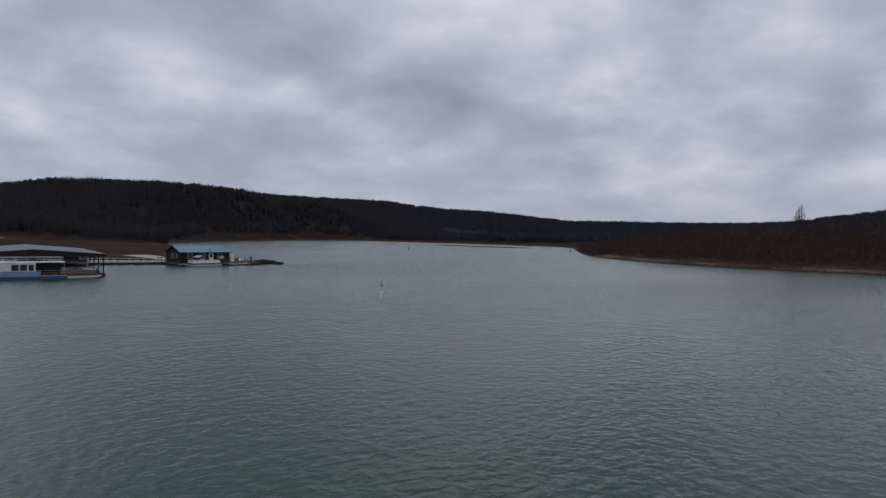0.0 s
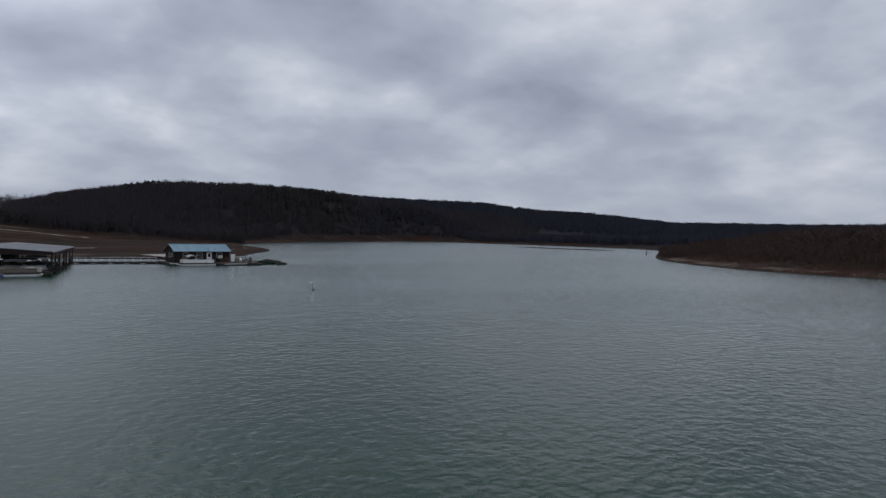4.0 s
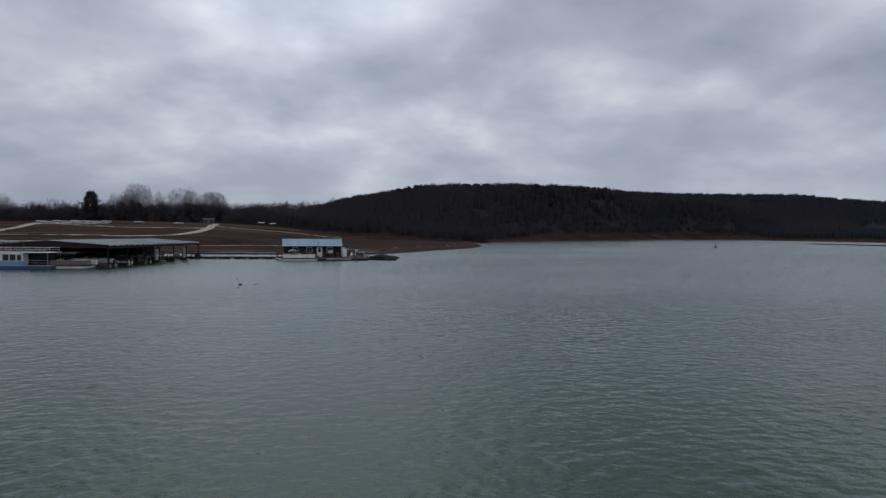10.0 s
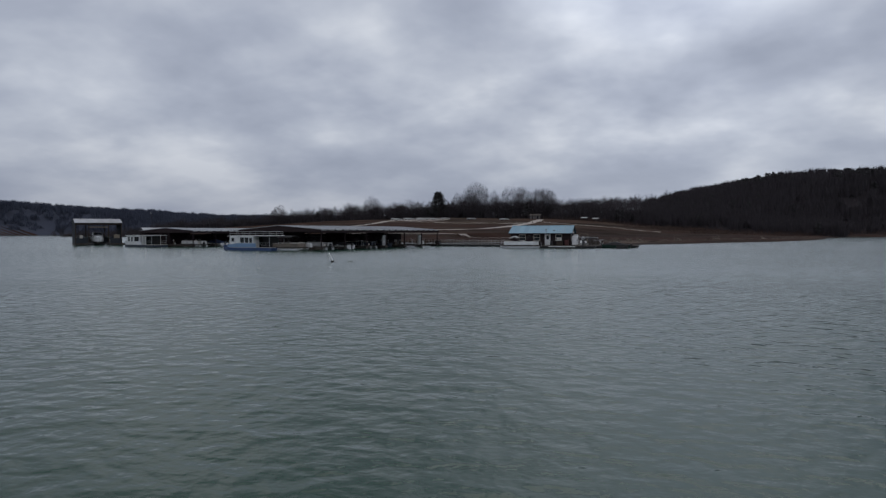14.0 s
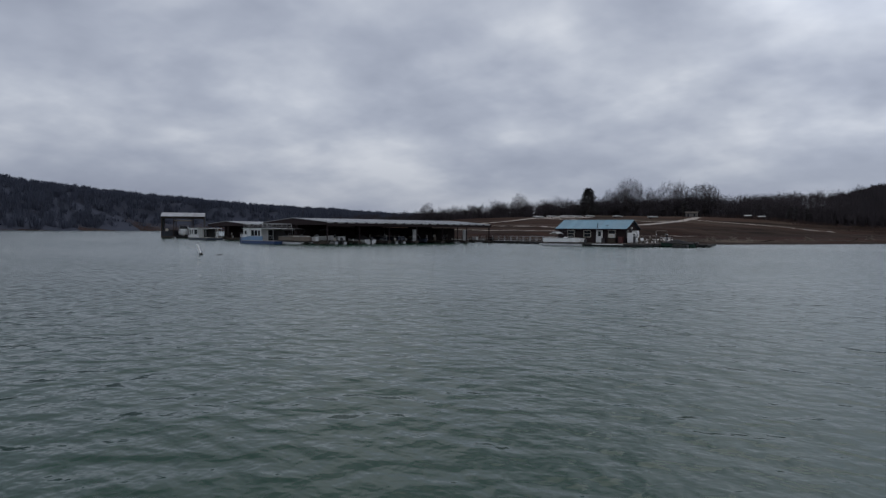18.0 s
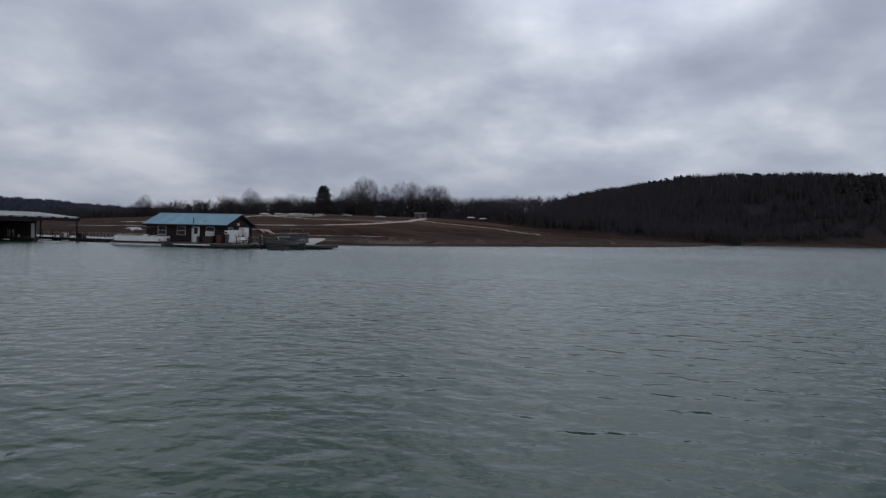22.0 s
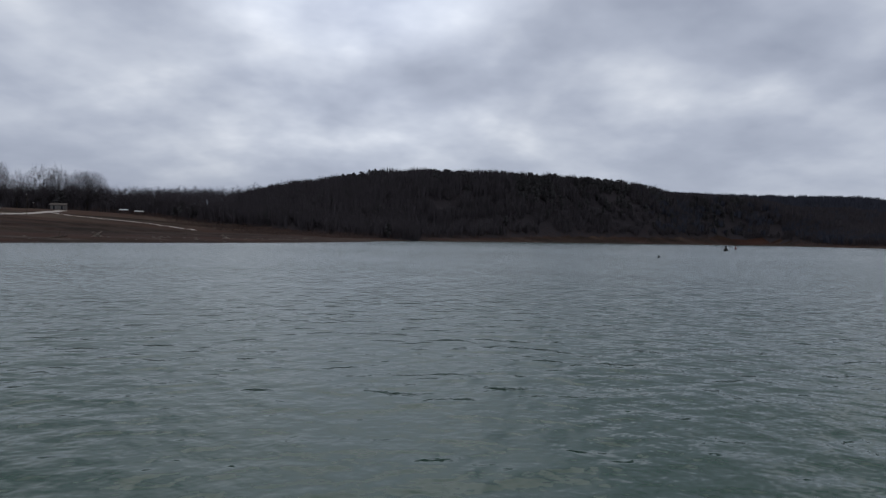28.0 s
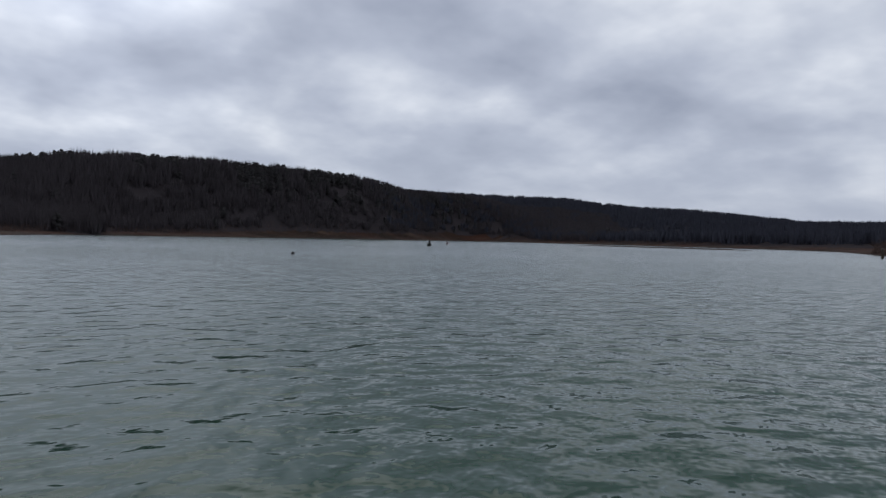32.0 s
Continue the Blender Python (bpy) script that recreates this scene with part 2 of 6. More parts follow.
M = {
    "water": material("lake_water", build_water),
    "ground": material("drawdown_ground", build_ground),
    "woodfloor": material("leaf_litter", build_woodfloor),
    "twig": leafy("bare_twigs", (0.042, 0.037, 0.040), (0.082, 0.072, 0.077)),
    "bark": leafy("grey_bark", (0.045, 0.038, 0.033), (0.085, 0.072, 0.062)),
    # blue tint of distance haze painted into the far twigs
    "far_twig": leafy("haze_tinted_twigs", (0.038, 0.040, 0.052), (0.066, 0.068, 0.085)),
    # western hills paler and bluer: haze put into twig and litter colour
    "west_twig": leafy("west_haze_twigs", (0.062, 0.070, 0.096), (0.094, 0.104, 0.136)),
    "west_litter": leafy("west_haze_litter", (0.044, 0.049, 0.067), (0.058, 0.064, 0.086)),
    # far leaf litter, slightly blued for distance haze
    "far_litter": leafy("haze_tinted_litter", (0.024, 0.024, 0.029), (0.038, 0.037, 0.043)),
    "cedar": leafy("cedar_needles", (0.043, 0.041, 0.042), (0.076, 0.072, 0.072)),
    "brush": leafy("red_brown_brush", (0.046, 0.031, 0.028), (0.094, 0.065, 0.055)),
    "gravel": worn("pale_gravel", (0.33, 0.29, 0.26), (0.46, 0.41, 0.37), 0.95, 0, 0.7, (0.20, 0.15, 0.12), 0.4, 0.3),
    "concrete": worn("concrete", (0.30, 0.28, 0.27), (0.42, 0.40, 0.38), 0.9, 0, 0.8, (0.12, 0.09, 0.07), 0.5),
    "dark_rock": worn("muddy_shore_rock", (0.055, 0.045, 0.039), (0.125, 0.105, 0.088), 0.95, 0, 2.0),
    "rock": worn("shore_rock", (0.12, 0.10, 0.085), (0.28, 0.24, 0.20), 0.9, 0, 2.0),
    "blue_roof": worn("blue_roof_paint", (0.085, 0.215, 0.30), (0.12, 0.265, 0.35), 0.5, 0.0, 0.8, (0.10, 0.16, 0.19), 0.35, 0.05),
    "tin": worn("galvanised_tin", (0.25, 0.26, 0.28), (0.38, 0.39, 0.41), 0.5, 0.6, 0.5, (0.16, 0.13, 0.11), 0.4, 0.05),
    "tin_dark": worn("dull_brown_tin", (0.10, 0.09, 0.085), (0.17, 0.155, 0.145), 0.6, 0.2, 0.5),
    "siding": worn("dark_brown_siding", (0.022, 0.016, 0.018), (0.038, 0.026, 0.026), 0.75, 0, 1.5, (0.02, 0.015, 0.012), 0.5),
    "deck": worn("weathered_planks", (0.055, 0.045, 0.038), (0.105, 0.09, 0.078), 0.9, 0, 2.0, (0.03, 0.026, 0.022), 0.5),
    "timber": worn("dark_timber", (0.035, 0.027, 0.022), (0.075, 0.058, 0.046), 0.85, 0, 2.0),
    "float": worn("black_float", (0.012, 0.012, 0.013), (0.03, 0.03, 0.032), 0.6, 0, 2.0, (0.05, 0.045, 0.035), 0.4),
    "white": worn("white_paint", (0.66, 0.66, 0.65), (0.80, 0.80, 0.79), 0.5, 0, 1.2, (0.35, 0.32, 0.28), 0.3, 0.05),
    "tarp": worn("grey_white_tarp", (0.36, 0.36, 0.36), (0.50, 0.50, 0.49), 0.75, 0, 1.0, (0.2, 0.18, 0.15), 0.4),
    "cream": worn("cream_paint", (0.48, 0.44, 0.38), (0.58, 0.54, 0.47), 0.6, 0, 1.2, (0.30, 0.26, 0.2), 0.35),
    "hull_white": worn("white_gelcoat", (0.62, 0.62, 0.62), (0.75, 0.75, 0.75), 0.3, 0, 0.8, (0.3, 0.29, 0.26), 0.3, 0.03),
    "hull_blue": worn("pale_blue_hull_paint", (0.17, 0.29, 0.46), (0.22, 0.35, 0.53), 0.4, 0, 0.8, (0.12, 0.17, 0.24), 0.4, 0.03),
    "deep_blue": worn("deep_blue_hull_paint", (0.018, 0.045, 0.13), (0.03, 0.065, 0.17), 0.4, 0, 0.8, (0.02, 0.03, 0.05), 0.3, 0.03),
    "slate": worn("slate_grey_boards", (0.032, 0.036, 0.044), (0.058, 0.063, 0.074), 0.8, 0, 0.8),
    "navy": worn("navy_paint", (0.012, 0.018, 0.035), (0.025, 0.035, 0.06), 0.4, 0, 0.8),
    "alu": worn("dull_aluminium", (0.42, 0.43, 0.44), (0.55, 0.56, 0.57), 0.42, 0.85, 1.2, (0.2, 0.19, 0.18), 0.3, 0.05),
    "steel": worn("dark_steel", (0.05, 0.05, 0.055), (0.11, 0.11, 0.115), 0.5, 0.7, 2.0, (0.09, 0.045, 0.025), 0.4),
    "canvas_tan": worn("tan_canvas", (0.24, 0.20, 0.15), (0.33, 0.28, 0.22), 0.9, 0, 2.0),
    "canvas_blue": worn("blue_canvas", (0.03, 0.05, 0.11), (0.05, 0.08, 0.16), 0.9, 0, 2.0),
    "canvas_dark": worn("charcoal_canvas", (0.025, 0.025, 0.027), (0.05, 0.05, 0.052), 0.9, 0, 2.0),
    "canvas_green": worn("green_canvas", (0.02, 0.045, 0.035), (0.035, 0.07, 0.055), 0.9, 0, 2.0),
    "red": worn("faded_red_paint", (0.06, 0.012, 0.012), (0.09, 0.020, 0.018), 0.5, 0, 1.5),
    "rubber": worn("black_rubber", (0.012, 0.012, 0.012), (0.025, 0.025, 0.025), 0.8, 0, 3.0),
    "glass": material("dark_window_glass", lambda nd: {"Base Color": nd.mix(nd.noise(local(nd), 1.5), (0.008, 0.010, 0.012), (0.02, 0.023, 0.026)), "Roughness": 0.06, "IOR": 1.5}),
}


# ---- mesh building ----
class Geo:
    """Collects boxes, bars and plates, and turns them into one mesh."""

    def __init__(self):
        self.v, self.f = [], []

    def put(self, verts, faces):
        n = len(self.v)
        self.v += [tuple(p) for p in verts]
        self.f += [tuple(n + i for i in f) for f in faces]
        return self

    def box(self, x0, x1, y0, y1, z0, z1, bevel=0.0):
        if bevel <= 0:
            return self.put([(x, y, z) for z in (z0, z1) for x, y in ((x0, y0), (x1, y0), (x1, y1), (x0, y1))],
                            [(3, 2, 1, 0), (4, 5, 6, 7), (0, 1, 5, 4), (1, 2, 6, 5), (2, 3, 7, 6), (3, 0, 4, 7)])
        b = bevel
        ring = [(x0 + b, y0), (x1 - b, y0), (x1, y0 + b), (x1, y1 - b), (x1 - b, y1), (x0 + b, y1), (x0, y1 - b), (x0, y0 + b)]
        cx, cy = (x0 + x1) / 2, (y0 + y1) / 2
        pull = lambda p: (p[0] + (b if p[0] < cx else -b), p[1] + (b if p[1] < cy else -b))
        rows = [([pull(p) for p in ring], z0), (ring, z0 + b), (ring, z1 - b), ([pull(p) for p in ring], z1)]
        verts = [(x, y, z) for r, z in rows for x, y in r]
        faces = [tuple(range(7, -1, -1)), tuple(range(24, 32))]
        faces += [(8 * k + i, 8 * k + (i + 1) % 8, 8 * k + 8 + (i + 1) % 8, 8 * k + 8 + i) for k in range(3) for i in range(8)]
        return self.put(verts, faces)

    def bar(self, a, b, r, r2=None, seg=6):
        a, b = Vector(a), Vector(b)
        d = (b - a).normalized()
        u = d.orthogonal().normalized()
        w = d.cross(u)
        r2 = r if r2 is None else r2
        verts = [p + (u * math.cos(6.28319 * i / seg) + w * math.sin(6.28319 * i / seg)) * q for p, q in ((a, r), (b, r2)) for i in range(seg)]
        faces = [(i, (i + 1) % seg, seg + (i + 1) % seg, seg + i) for i in range(seg)]
        return self.put(verts, faces + [tuple(range(seg - 1, -1, -1)), tuple(range(seg, 2 * seg))])

    def path(self, pts, r, seg=6):
        for a, b in zip(pts, pts[1:]):
            self.bar(a, b, r, seg=seg)
        return self

    def loft(self, rings, caps=True):
        """Closed rings of equal count, joined one to the next."""
        n = len(rings[0])
        verts = [p for ring in rings for p in ring]
        faces = [(n * k + i, n * k + (i + 1) % n, n * k + n + (i + 1) % n, n * k + n + i) for k in range(len(rings) - 1) for i in range(n)]
        if caps:
            faces += [tuple(range(n - 1, -1, -1)), tuple(range(n * (len(rings) - 1), n * len(rings)))]
        return self.put(verts, faces)

    def prism(self, outline, axis, lo, hi):
        """An outline of (u, v) drawn along x, y or z."""
        at = {"x": lambda u, v, w: (w, u, v), "y": lambda u, v, w: (u, w, v), "z": lambda u, v, w: (u, v, w)}[axis]
        n = len(outline)
        verts = [at(u, v, w) for w in (lo, hi) for u, v in outline]
        return self.put(verts, [tuple(range(n - 1, -1, -1)), tuple(range(n, 2 * n))] + [(i, (i + 1) % n, n + (i + 1) % n, n + i) for i in range(n)])

    def mesh(self, name):
        me = bpy.data.meshes.new(name)
        me.from_pydata(self.v, [], self.f)
        bm = bmesh.new()
        bm.from_mesh(me)
        bmesh.ops.recalc_face_normals(bm, faces=bm.faces)
        bm.to_mesh(me)
        bm.free()
        return me


def part(name, geo, mat, parent, label="", smooth=False):
    me = geo.mesh(name) if isinstance(geo, Geo) else geo
    if not me.materials:
        me.materials.append(M[mat])
    if smooth:
        me.polygons.foreach_set("use_smooth", [True] * len(me.polygons))
    ob = new(name, me)
    ob.parent = parent
    return tagged(ob, label) if label else ob


def thing(name, label, category, group="", m=None, kind=""):
    ob = new(name)
    ob.empty_display_size = 0.3
    if m is not None:
        ob.matrix_basis = m
    return tagged(ob, label, category, group, kind)


def solid(name, geo, mat, label, category, group="", m=None, kind="", smooth=False):
    ob = part(name, geo, mat, None, "", smooth)
    if m is not None:
        ob.matrix_basis = m
    return tagged(ob, label, category, group, kind)


def quick_mesh(name, verts, tris, mat):
    """A large triangle mesh from arrays."""
    me = bpy.data.meshes.new(name)
    me.vertices.add(len(verts))
    me.vertices.foreach_set("co", np.asarray(verts, np.float32).ravel())
    me.loops.add(3 * len(tris))
    me.loops.foreach_set("vertex_index", np.asarray(tris, np.int32).ravel())
    me.polygons.add(len(tris))
    me.polygons.foreach_set("loop_start", np.arange(0, 3 * len(tris), 3, dtype=np.int32))
    me.update(calc_edges=True)
    me.materials.append(M[mat])
    return me


# ---- the lie of the land ----
LAKE = [(-420, 420), (-300, 230), (-200, 110), (-120, 66), (-60, 48), (-27, 36), (-8, 27), (8, 21), (20, 31), (40, 68), (54, 88), (69, 119), (80, 155), (91, 199),
        (96, 236), (111, 256), (160, 308), (222, 384), (300, 430), (400, 500), (450, 575), (500, 560), (440, 450), (424, 330), (400, 200), (340, 120), (270, 75), (215, 38)]
LAKE += [(172, 8), (145, -14), (116, -49), (104, -72), (99, -95), (100, -130), (120, -220), (60, -420), (-200, -520), (-500, -420), (-640, -150), (-600, 100),
         (-660, 260), (-780, 470), (-700, 620), (-520, 560)]
RIDGE_NORTH = [(-60, 430, 12), (0, 437, 17.5), (41, 440, 27.5), (96, 445, 36.5), (180, 473, 41), (300, 530, 44.5), (430, 620, 43), (520, 720, 44), (620, 860, 46), (700, 1000, 60)]
RIDGE_EAST = [(700, 1180, 82), (800, 1120, 76), (955, 995, 70), (1029, 921, 57), (1115, 813, 50), (1165, 745, 40), (1203, 693, 34), (1290, 476, 31), (1330, 310, 31), (1335, 178, 37), (1300, 0, 58), (1200, -300, 80)]
RIDGE_WEST = [(-1050, -300, 55), (-1000, 0, 62), (-1000, 300, 70), (-985, 390, 58), (-966, 502, 49), (-940, 620, 43), (-880, 742, 35), (-826, 847, 32), (-760, 926, 26), (-500, 1100, 24), (-200, 1100, 24)]
FIELD_CREST = [(-420, 255, 1.5), (-330, 270, 3), (-290, 285, 5.5), (-250, 295, 8.5), (-173, 310, 12), (-110, 315, 12.8), (-54, 312, 11.8), (-20, 305, 9.8), (15, 298, 6.4), (52, 285, 3.6), (85, 262, 1.9), (100, 246, 1.2)]
TREE_LINE = [(-700, 250), (-480, 275), (-330, 300), (-230, 325), (-143, 352), (-60, 343), (-20, 330), (0, 316), (40, 288), (70, 268), (90, 252), (112, 250)]


def rounded(pts, rounds=2):
    p = np.array(pts, float)
    for _ in range(rounds):
        q = np.roll(p, -1, 0)
        p = np.stack([0.75 * p + 0.25 * q, 0.25 * p + 0.75 * q], 1).reshape(-1, 2)
    return p


SHORE = rounded(LAKE)


def to_line(x, y, pts, closed=False):
    """Distance to a line of points, and the third value of the points at the nearest place."""
    pts = np.asarray(pts, float)
    a, b = (pts, np.roll(pts, -1, 0)) if closed else (pts[:-1], pts[1:])
    best, val = np.full(x.shape, 1e9), np.zeros(x.shape)
    for p, q in zip(a, b):
        d = q[:2] - p[:2]
        u = np.clip(((x - p[0]) * d[0] + (y - p[1]) * d[1]) / (d @ d + 1e-9), 0, 1)
        far = np.hypot(x - p[0] - u * d[0], y - p[1] - u * d[1])
        nearer = far < best
        best = np.where(nearer, far, best)
        if len(p) > 2:
            val = np.where(nearer, p[2] + u * (q[2] - p[2]), val)
    return best, val


def inland(x, y):
    """Metres from the shoreline, positive on land."""
    x, y = np.asarray(x, float), np.asarray(y, float)
    d, _ = to_line(x, y, SHORE, True)
    wet = np.zeros(x.shape, bool)
    for p, q in zip(SHORE, np.roll(SHORE, -1, 0)):
        cross = (p[1] > y) != (q[1] > y)
        wet ^= cross & (x < (q[0] - p[0]) * (y - p[1]) / (q[1] - p[1] + 1e-12) + p[0])
    return np.where(wet, -d, d)


def smooth01(v):
    v = np.clip(v, 0, 1)
    return v * v * (3 - 2 * v)


def ripple(x, y, step, seed):
    """Cheap smooth noise from a few waves."""
    r = np.random.RandomState(seed)
    out = np.zeros(np.shape(x))
    for k in range(6):
        a, s, f = r.uniform(0, 6.28), r.uniform(0, 6.28), r.uniform(0.6, 1.8) / step
        out = out + np.sin((np.cos(a) * x + np.sin(a) * y) * 6.28 * f + s)
    return out / 6


def ground_z(x, y):
    x, y = np.asarray(x, float), np.asarray(y, float)
    d = inland(x, y)
    land = np.maximum(d, 0)
    far, top = to_line(x, y, FIELD_CREST)
    front = y < np.interp(x, [p[0] for p in FIELD_CREST], [p[1] for p in FIELD_CREST])
    rise = np.where(front, land / (land + far + 1e-6), 1.0)
    field = 1.0 * (1 - np.exp(-land / 7)) + np.maximum(top - 1, 0) * rise**1.1 - np.where(front, 0, 0.004 * far)
    low = 1.0 * (1 - np.exp(-land / 7)) + 5.0 * (1 - np.exp(-land / 90))
    h = np.where((x < 130) & (y > 0), field, low)
    for ridge, width in ((RIDGE_NORTH, 185), (RIDGE_EAST, 560), (RIDGE_WEST, 360)):
        far, top = to_line(x, y, ridge)
        h = np.maximum(h, top * smooth01(1.12 - far / width) * smooth01(land / 70 + 0.02))
    far, _ = to_line(x, y, [(286, 128), (299, 203)])
    bar = 0.38 - far * 0.04
    h = np.where(d > 0, h + 0.22 * ripple(x, y, 14, 5) * np.minimum(land / 6, 1) + 0.5 * ripple(x, y, 90, 6) * np.minimum(land / 120, 1), np.maximum(-0.12 + d * 0.12, -4.0))
    h = np.maximum(h, np.where(bar > -0.3, bar, -9))
    out = np.maximum(np.abs(x), np.abs(y))
    return h + np.where(out > 1800, (out - 1800) * 0.015, 0)


def ground_at(x, y):
    return float(ground_z(np.array([x]), np.array([y]))[0])


def axis_lines(lo, hi, step, far):
    mid = list(np.arange(lo, hi + step, step))
    s, right, left = step, [mid[-1]], [mid[0]]
    while right[-1] < far:
        s *= 1.09
        right.append(right[-1] + s)
    s = step
    while left[-1] > -far:
        s *= 1.09
        left.append(left[-1] - s)
    return np.array(left[:0:-1] + mid + right[1:])


def in_wood(x, y):
    """True under trees."""
    d = inland(x, y)
    line = np.interp(x, [p[0] for p in TREE_LINE], [p[1] for p in TREE_LINE])
    near = (x > -430) & (x < 112)
    return np.where(near & (y > 0), y > line, d > np.where((x < -430) | (x > 600), 5, 15))


def build_ground_sheet():
    xs, ys = axis_lines(-130, 330, 4.0, 4200), axis_lines(-130, 470, 4.0, 4200)
    gx, gy = np.meshgrid(xs, ys)
    gz = ground_z(gx.ravel(), gy.ravel())
    n, m = len(xs), len(ys)
    i = (np.arange(m - 1)[:, None] * n + np.arange(n - 1)).ravel()
    tris = np.concatenate([np.stack([i, i + 1, i + n + 1], 1), np.stack([i, i + n + 1, i + n], 1)])
    me = quick_mesh("ground", np.stack([gx.ravel(), gy.ravel(), gz], 1), tris, "ground")
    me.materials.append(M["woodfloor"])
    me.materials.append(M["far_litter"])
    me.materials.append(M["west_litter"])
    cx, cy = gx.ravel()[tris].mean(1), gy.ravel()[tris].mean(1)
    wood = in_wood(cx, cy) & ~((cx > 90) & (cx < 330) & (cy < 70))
    # litter beyond x -420 and 620 carries the painted haze
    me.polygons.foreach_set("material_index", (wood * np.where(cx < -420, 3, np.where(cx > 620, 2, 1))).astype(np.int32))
    me.polygons.foreach_set("use_smooth", np.ones(len(tris), bool))
    tagged(new("ground", me), "brown drawn-down lake shore rising to dead-grass fields and wooded hills", "ground", kind="structure")


build_ground_sheet()
lake = Geo().put([(-4000, -4000, 0), (4000, -4000, 0), (4000, 4000, 0), (-4000, 4000, 0)], [(0, 1, 2, 3)])
solid("water", lake, "water", "grey-green lake water ruffled by small ripples", "lake", kind="structure")


# ---- woods ----
def bare_proto(rng, limbs, twigs, wide, thick=1.0, low=0):
    """A leafless tree one unit high: tapered trunk, limbs and many thin twigs."""
    v, t = [], []

    def spike(a, b, r):
        d = b - a
        u = np.cross(d, [0.3, 0.2, 1.0]) if abs(d[2]) < 0.95 * np.linalg.norm(d) else np.cross(d, [1.0, 0.1, 0])
        u /= np.linalg.norm(u) + 1e-9
        w = np.cross(d, u)
        w /= np.linalg.norm(w) + 1e-9
        n = len(v)
        v.extend([a + u * r, a - 0.5 * u * r + 0.87 * w * r, a - 0.5 * u * r - 0.87 * w * r, b])
        t.extend([(n, n + 1, n + 3), (n + 1, n + 2, n + 3), (n + 2, n, n + 3)])

    def sliver(a, b, r):
        d = b - a
        u = np.cross(d, rng.normal(size=3))
        u *= r / (np.linalg.norm(u) + 1e-9)
        n = len(v)
        v.extend([a - u, a + u, b])
        t.append((n, n + 1, n + 2))

    lean = rng.normal(0, 0.03, 2)
    spike(np.array([0, 0, -0.03]), np.array([lean[0], lean[1], 0.80]), 0.008 * thick)
    tips = []
    for k in range(limbs):
        h = rng.uniform(0.16, 0.70)
        az, out = rng.uniform(0, 6.283), 0.85 * wide * rng.uniform(0.4, 1.0) * (1.15 - 0.75 * abs(h - 0.45))
        a = np.array([lean[0] * h, lean[1] * h, h])
        b = a + np.array([np.cos(az) * out, np.sin(az) * out, rng.uniform(0.26, 0.50) * (1.2 - h)])
        b[2] = min(b[2], 0.97)
        spike(a, b, 0.007 * thick)
        tips.append((a, b))
    for k in range(twigs):
        a, b = tips[rng.randint(len(tips))]
        p = a + (b - a) * rng.uniform(0.35, 1.0)
        q = p + np.array([*rng.normal(0, 0.055 * wide / 0.28, 2), abs(rng.normal(0.13, 0.05))])
        q[2] = min(q[2], 1.03)
        sliver(p, q, rng.uniform(0.0028, 0.0060) * thick)
    for k in range(low):
        az, out = rng.uniform(0, 6.283), rng.uniform(0.05, 0.30)
        p = np.array([np.cos(az) * out, np.sin(az) * out, -0.02])
        sliver(p, p + np.array([*rng.normal(0, 0.06, 2), rng.uniform(0.15, 0.42)]), rng.uniform(0.008, 0.020))
    return np.array(v), np.array(t)


def far_proto(rng, twigs, wide=0.36, blade=1.0):
    """A leafless crown seen far off, one unit high: a trunk and a close broom of upright twigs."""
    v, t = [(0.02, 0, -0.03), (-0.02, 0.01, -0.03), (0, 0, 0.8)], [(0, 1, 2)]
    for k in range(twigs):
        az, out = rng.uniform(0, 6.283), wide * math.sqrt(rng.uniform(0, 1))
        top = 0.62 + 0.40 * math.sqrt(max(0, 1 - (out / wide) ** 2)) * rng.uniform(0.8, 1.05)
        x, y, a, w = out * math.cos(az), out * math.sin(az), rng.uniform(0, 6.283), blade * rng.uniform(0.05, 0.09)
        n, low = len(v), rng.uniform(0.0, 0.35)
        v += [(0.8 * x - w * math.cos(a), 0.8 * y - w * math.sin(a), low), (0.8 * x + w * math.cos(a), 0.8 * y + w * math.sin(a), low + 0.1), (x + rng.normal(0, 0.09), y + rng.normal(0, 0.09), top)]
        t.append((n, n + 1, n + 2))
    return np.array(v, float), np.array(t)


def cedar_proto(rng, boughs, wide=0.22):
    """A ragged, blunt-topped evergreen one unit high."""
    v, t = [], []
    for k in range(3):
        a = 2.09 * k
        v.append((0.014 * np.cos(a), 0.014 * np.sin(a), -0.03))
    v.append((0, 0, 0.93))
    t += [(0, 1, 3), (1, 2, 3), (2, 0, 3)]
    for k in range(boughs):
        h = 0.12 + 0.80 * (k / boughs) ** 0.9
        az = rng.uniform(0, 6.283)
        out = wide * math.sqrt(max(0.06, 1 - ((h - 0.42) / 0.60) ** 2)) * rng.uniform(0.65, 1.15)
        w = 0.075 * (1.25 - h) + 0.03
        c, s = np.cos(az), np.sin(az)
        n = len(v)
        drop = rng.uniform(-0.03, 0.07)
        v += [(-s * w, c * w, h), (s * w, -c * w, h), (c * out, s * out, h + drop), (c * out * 0.45, s * out * 0.45, min(1.0, h + 0.12))]
        t += [(n, n + 1, n + 2), (n + 1, n + 3, n + 2), (n + 3, n, n + 2)]
    return np.array(v, float), np.array(t)


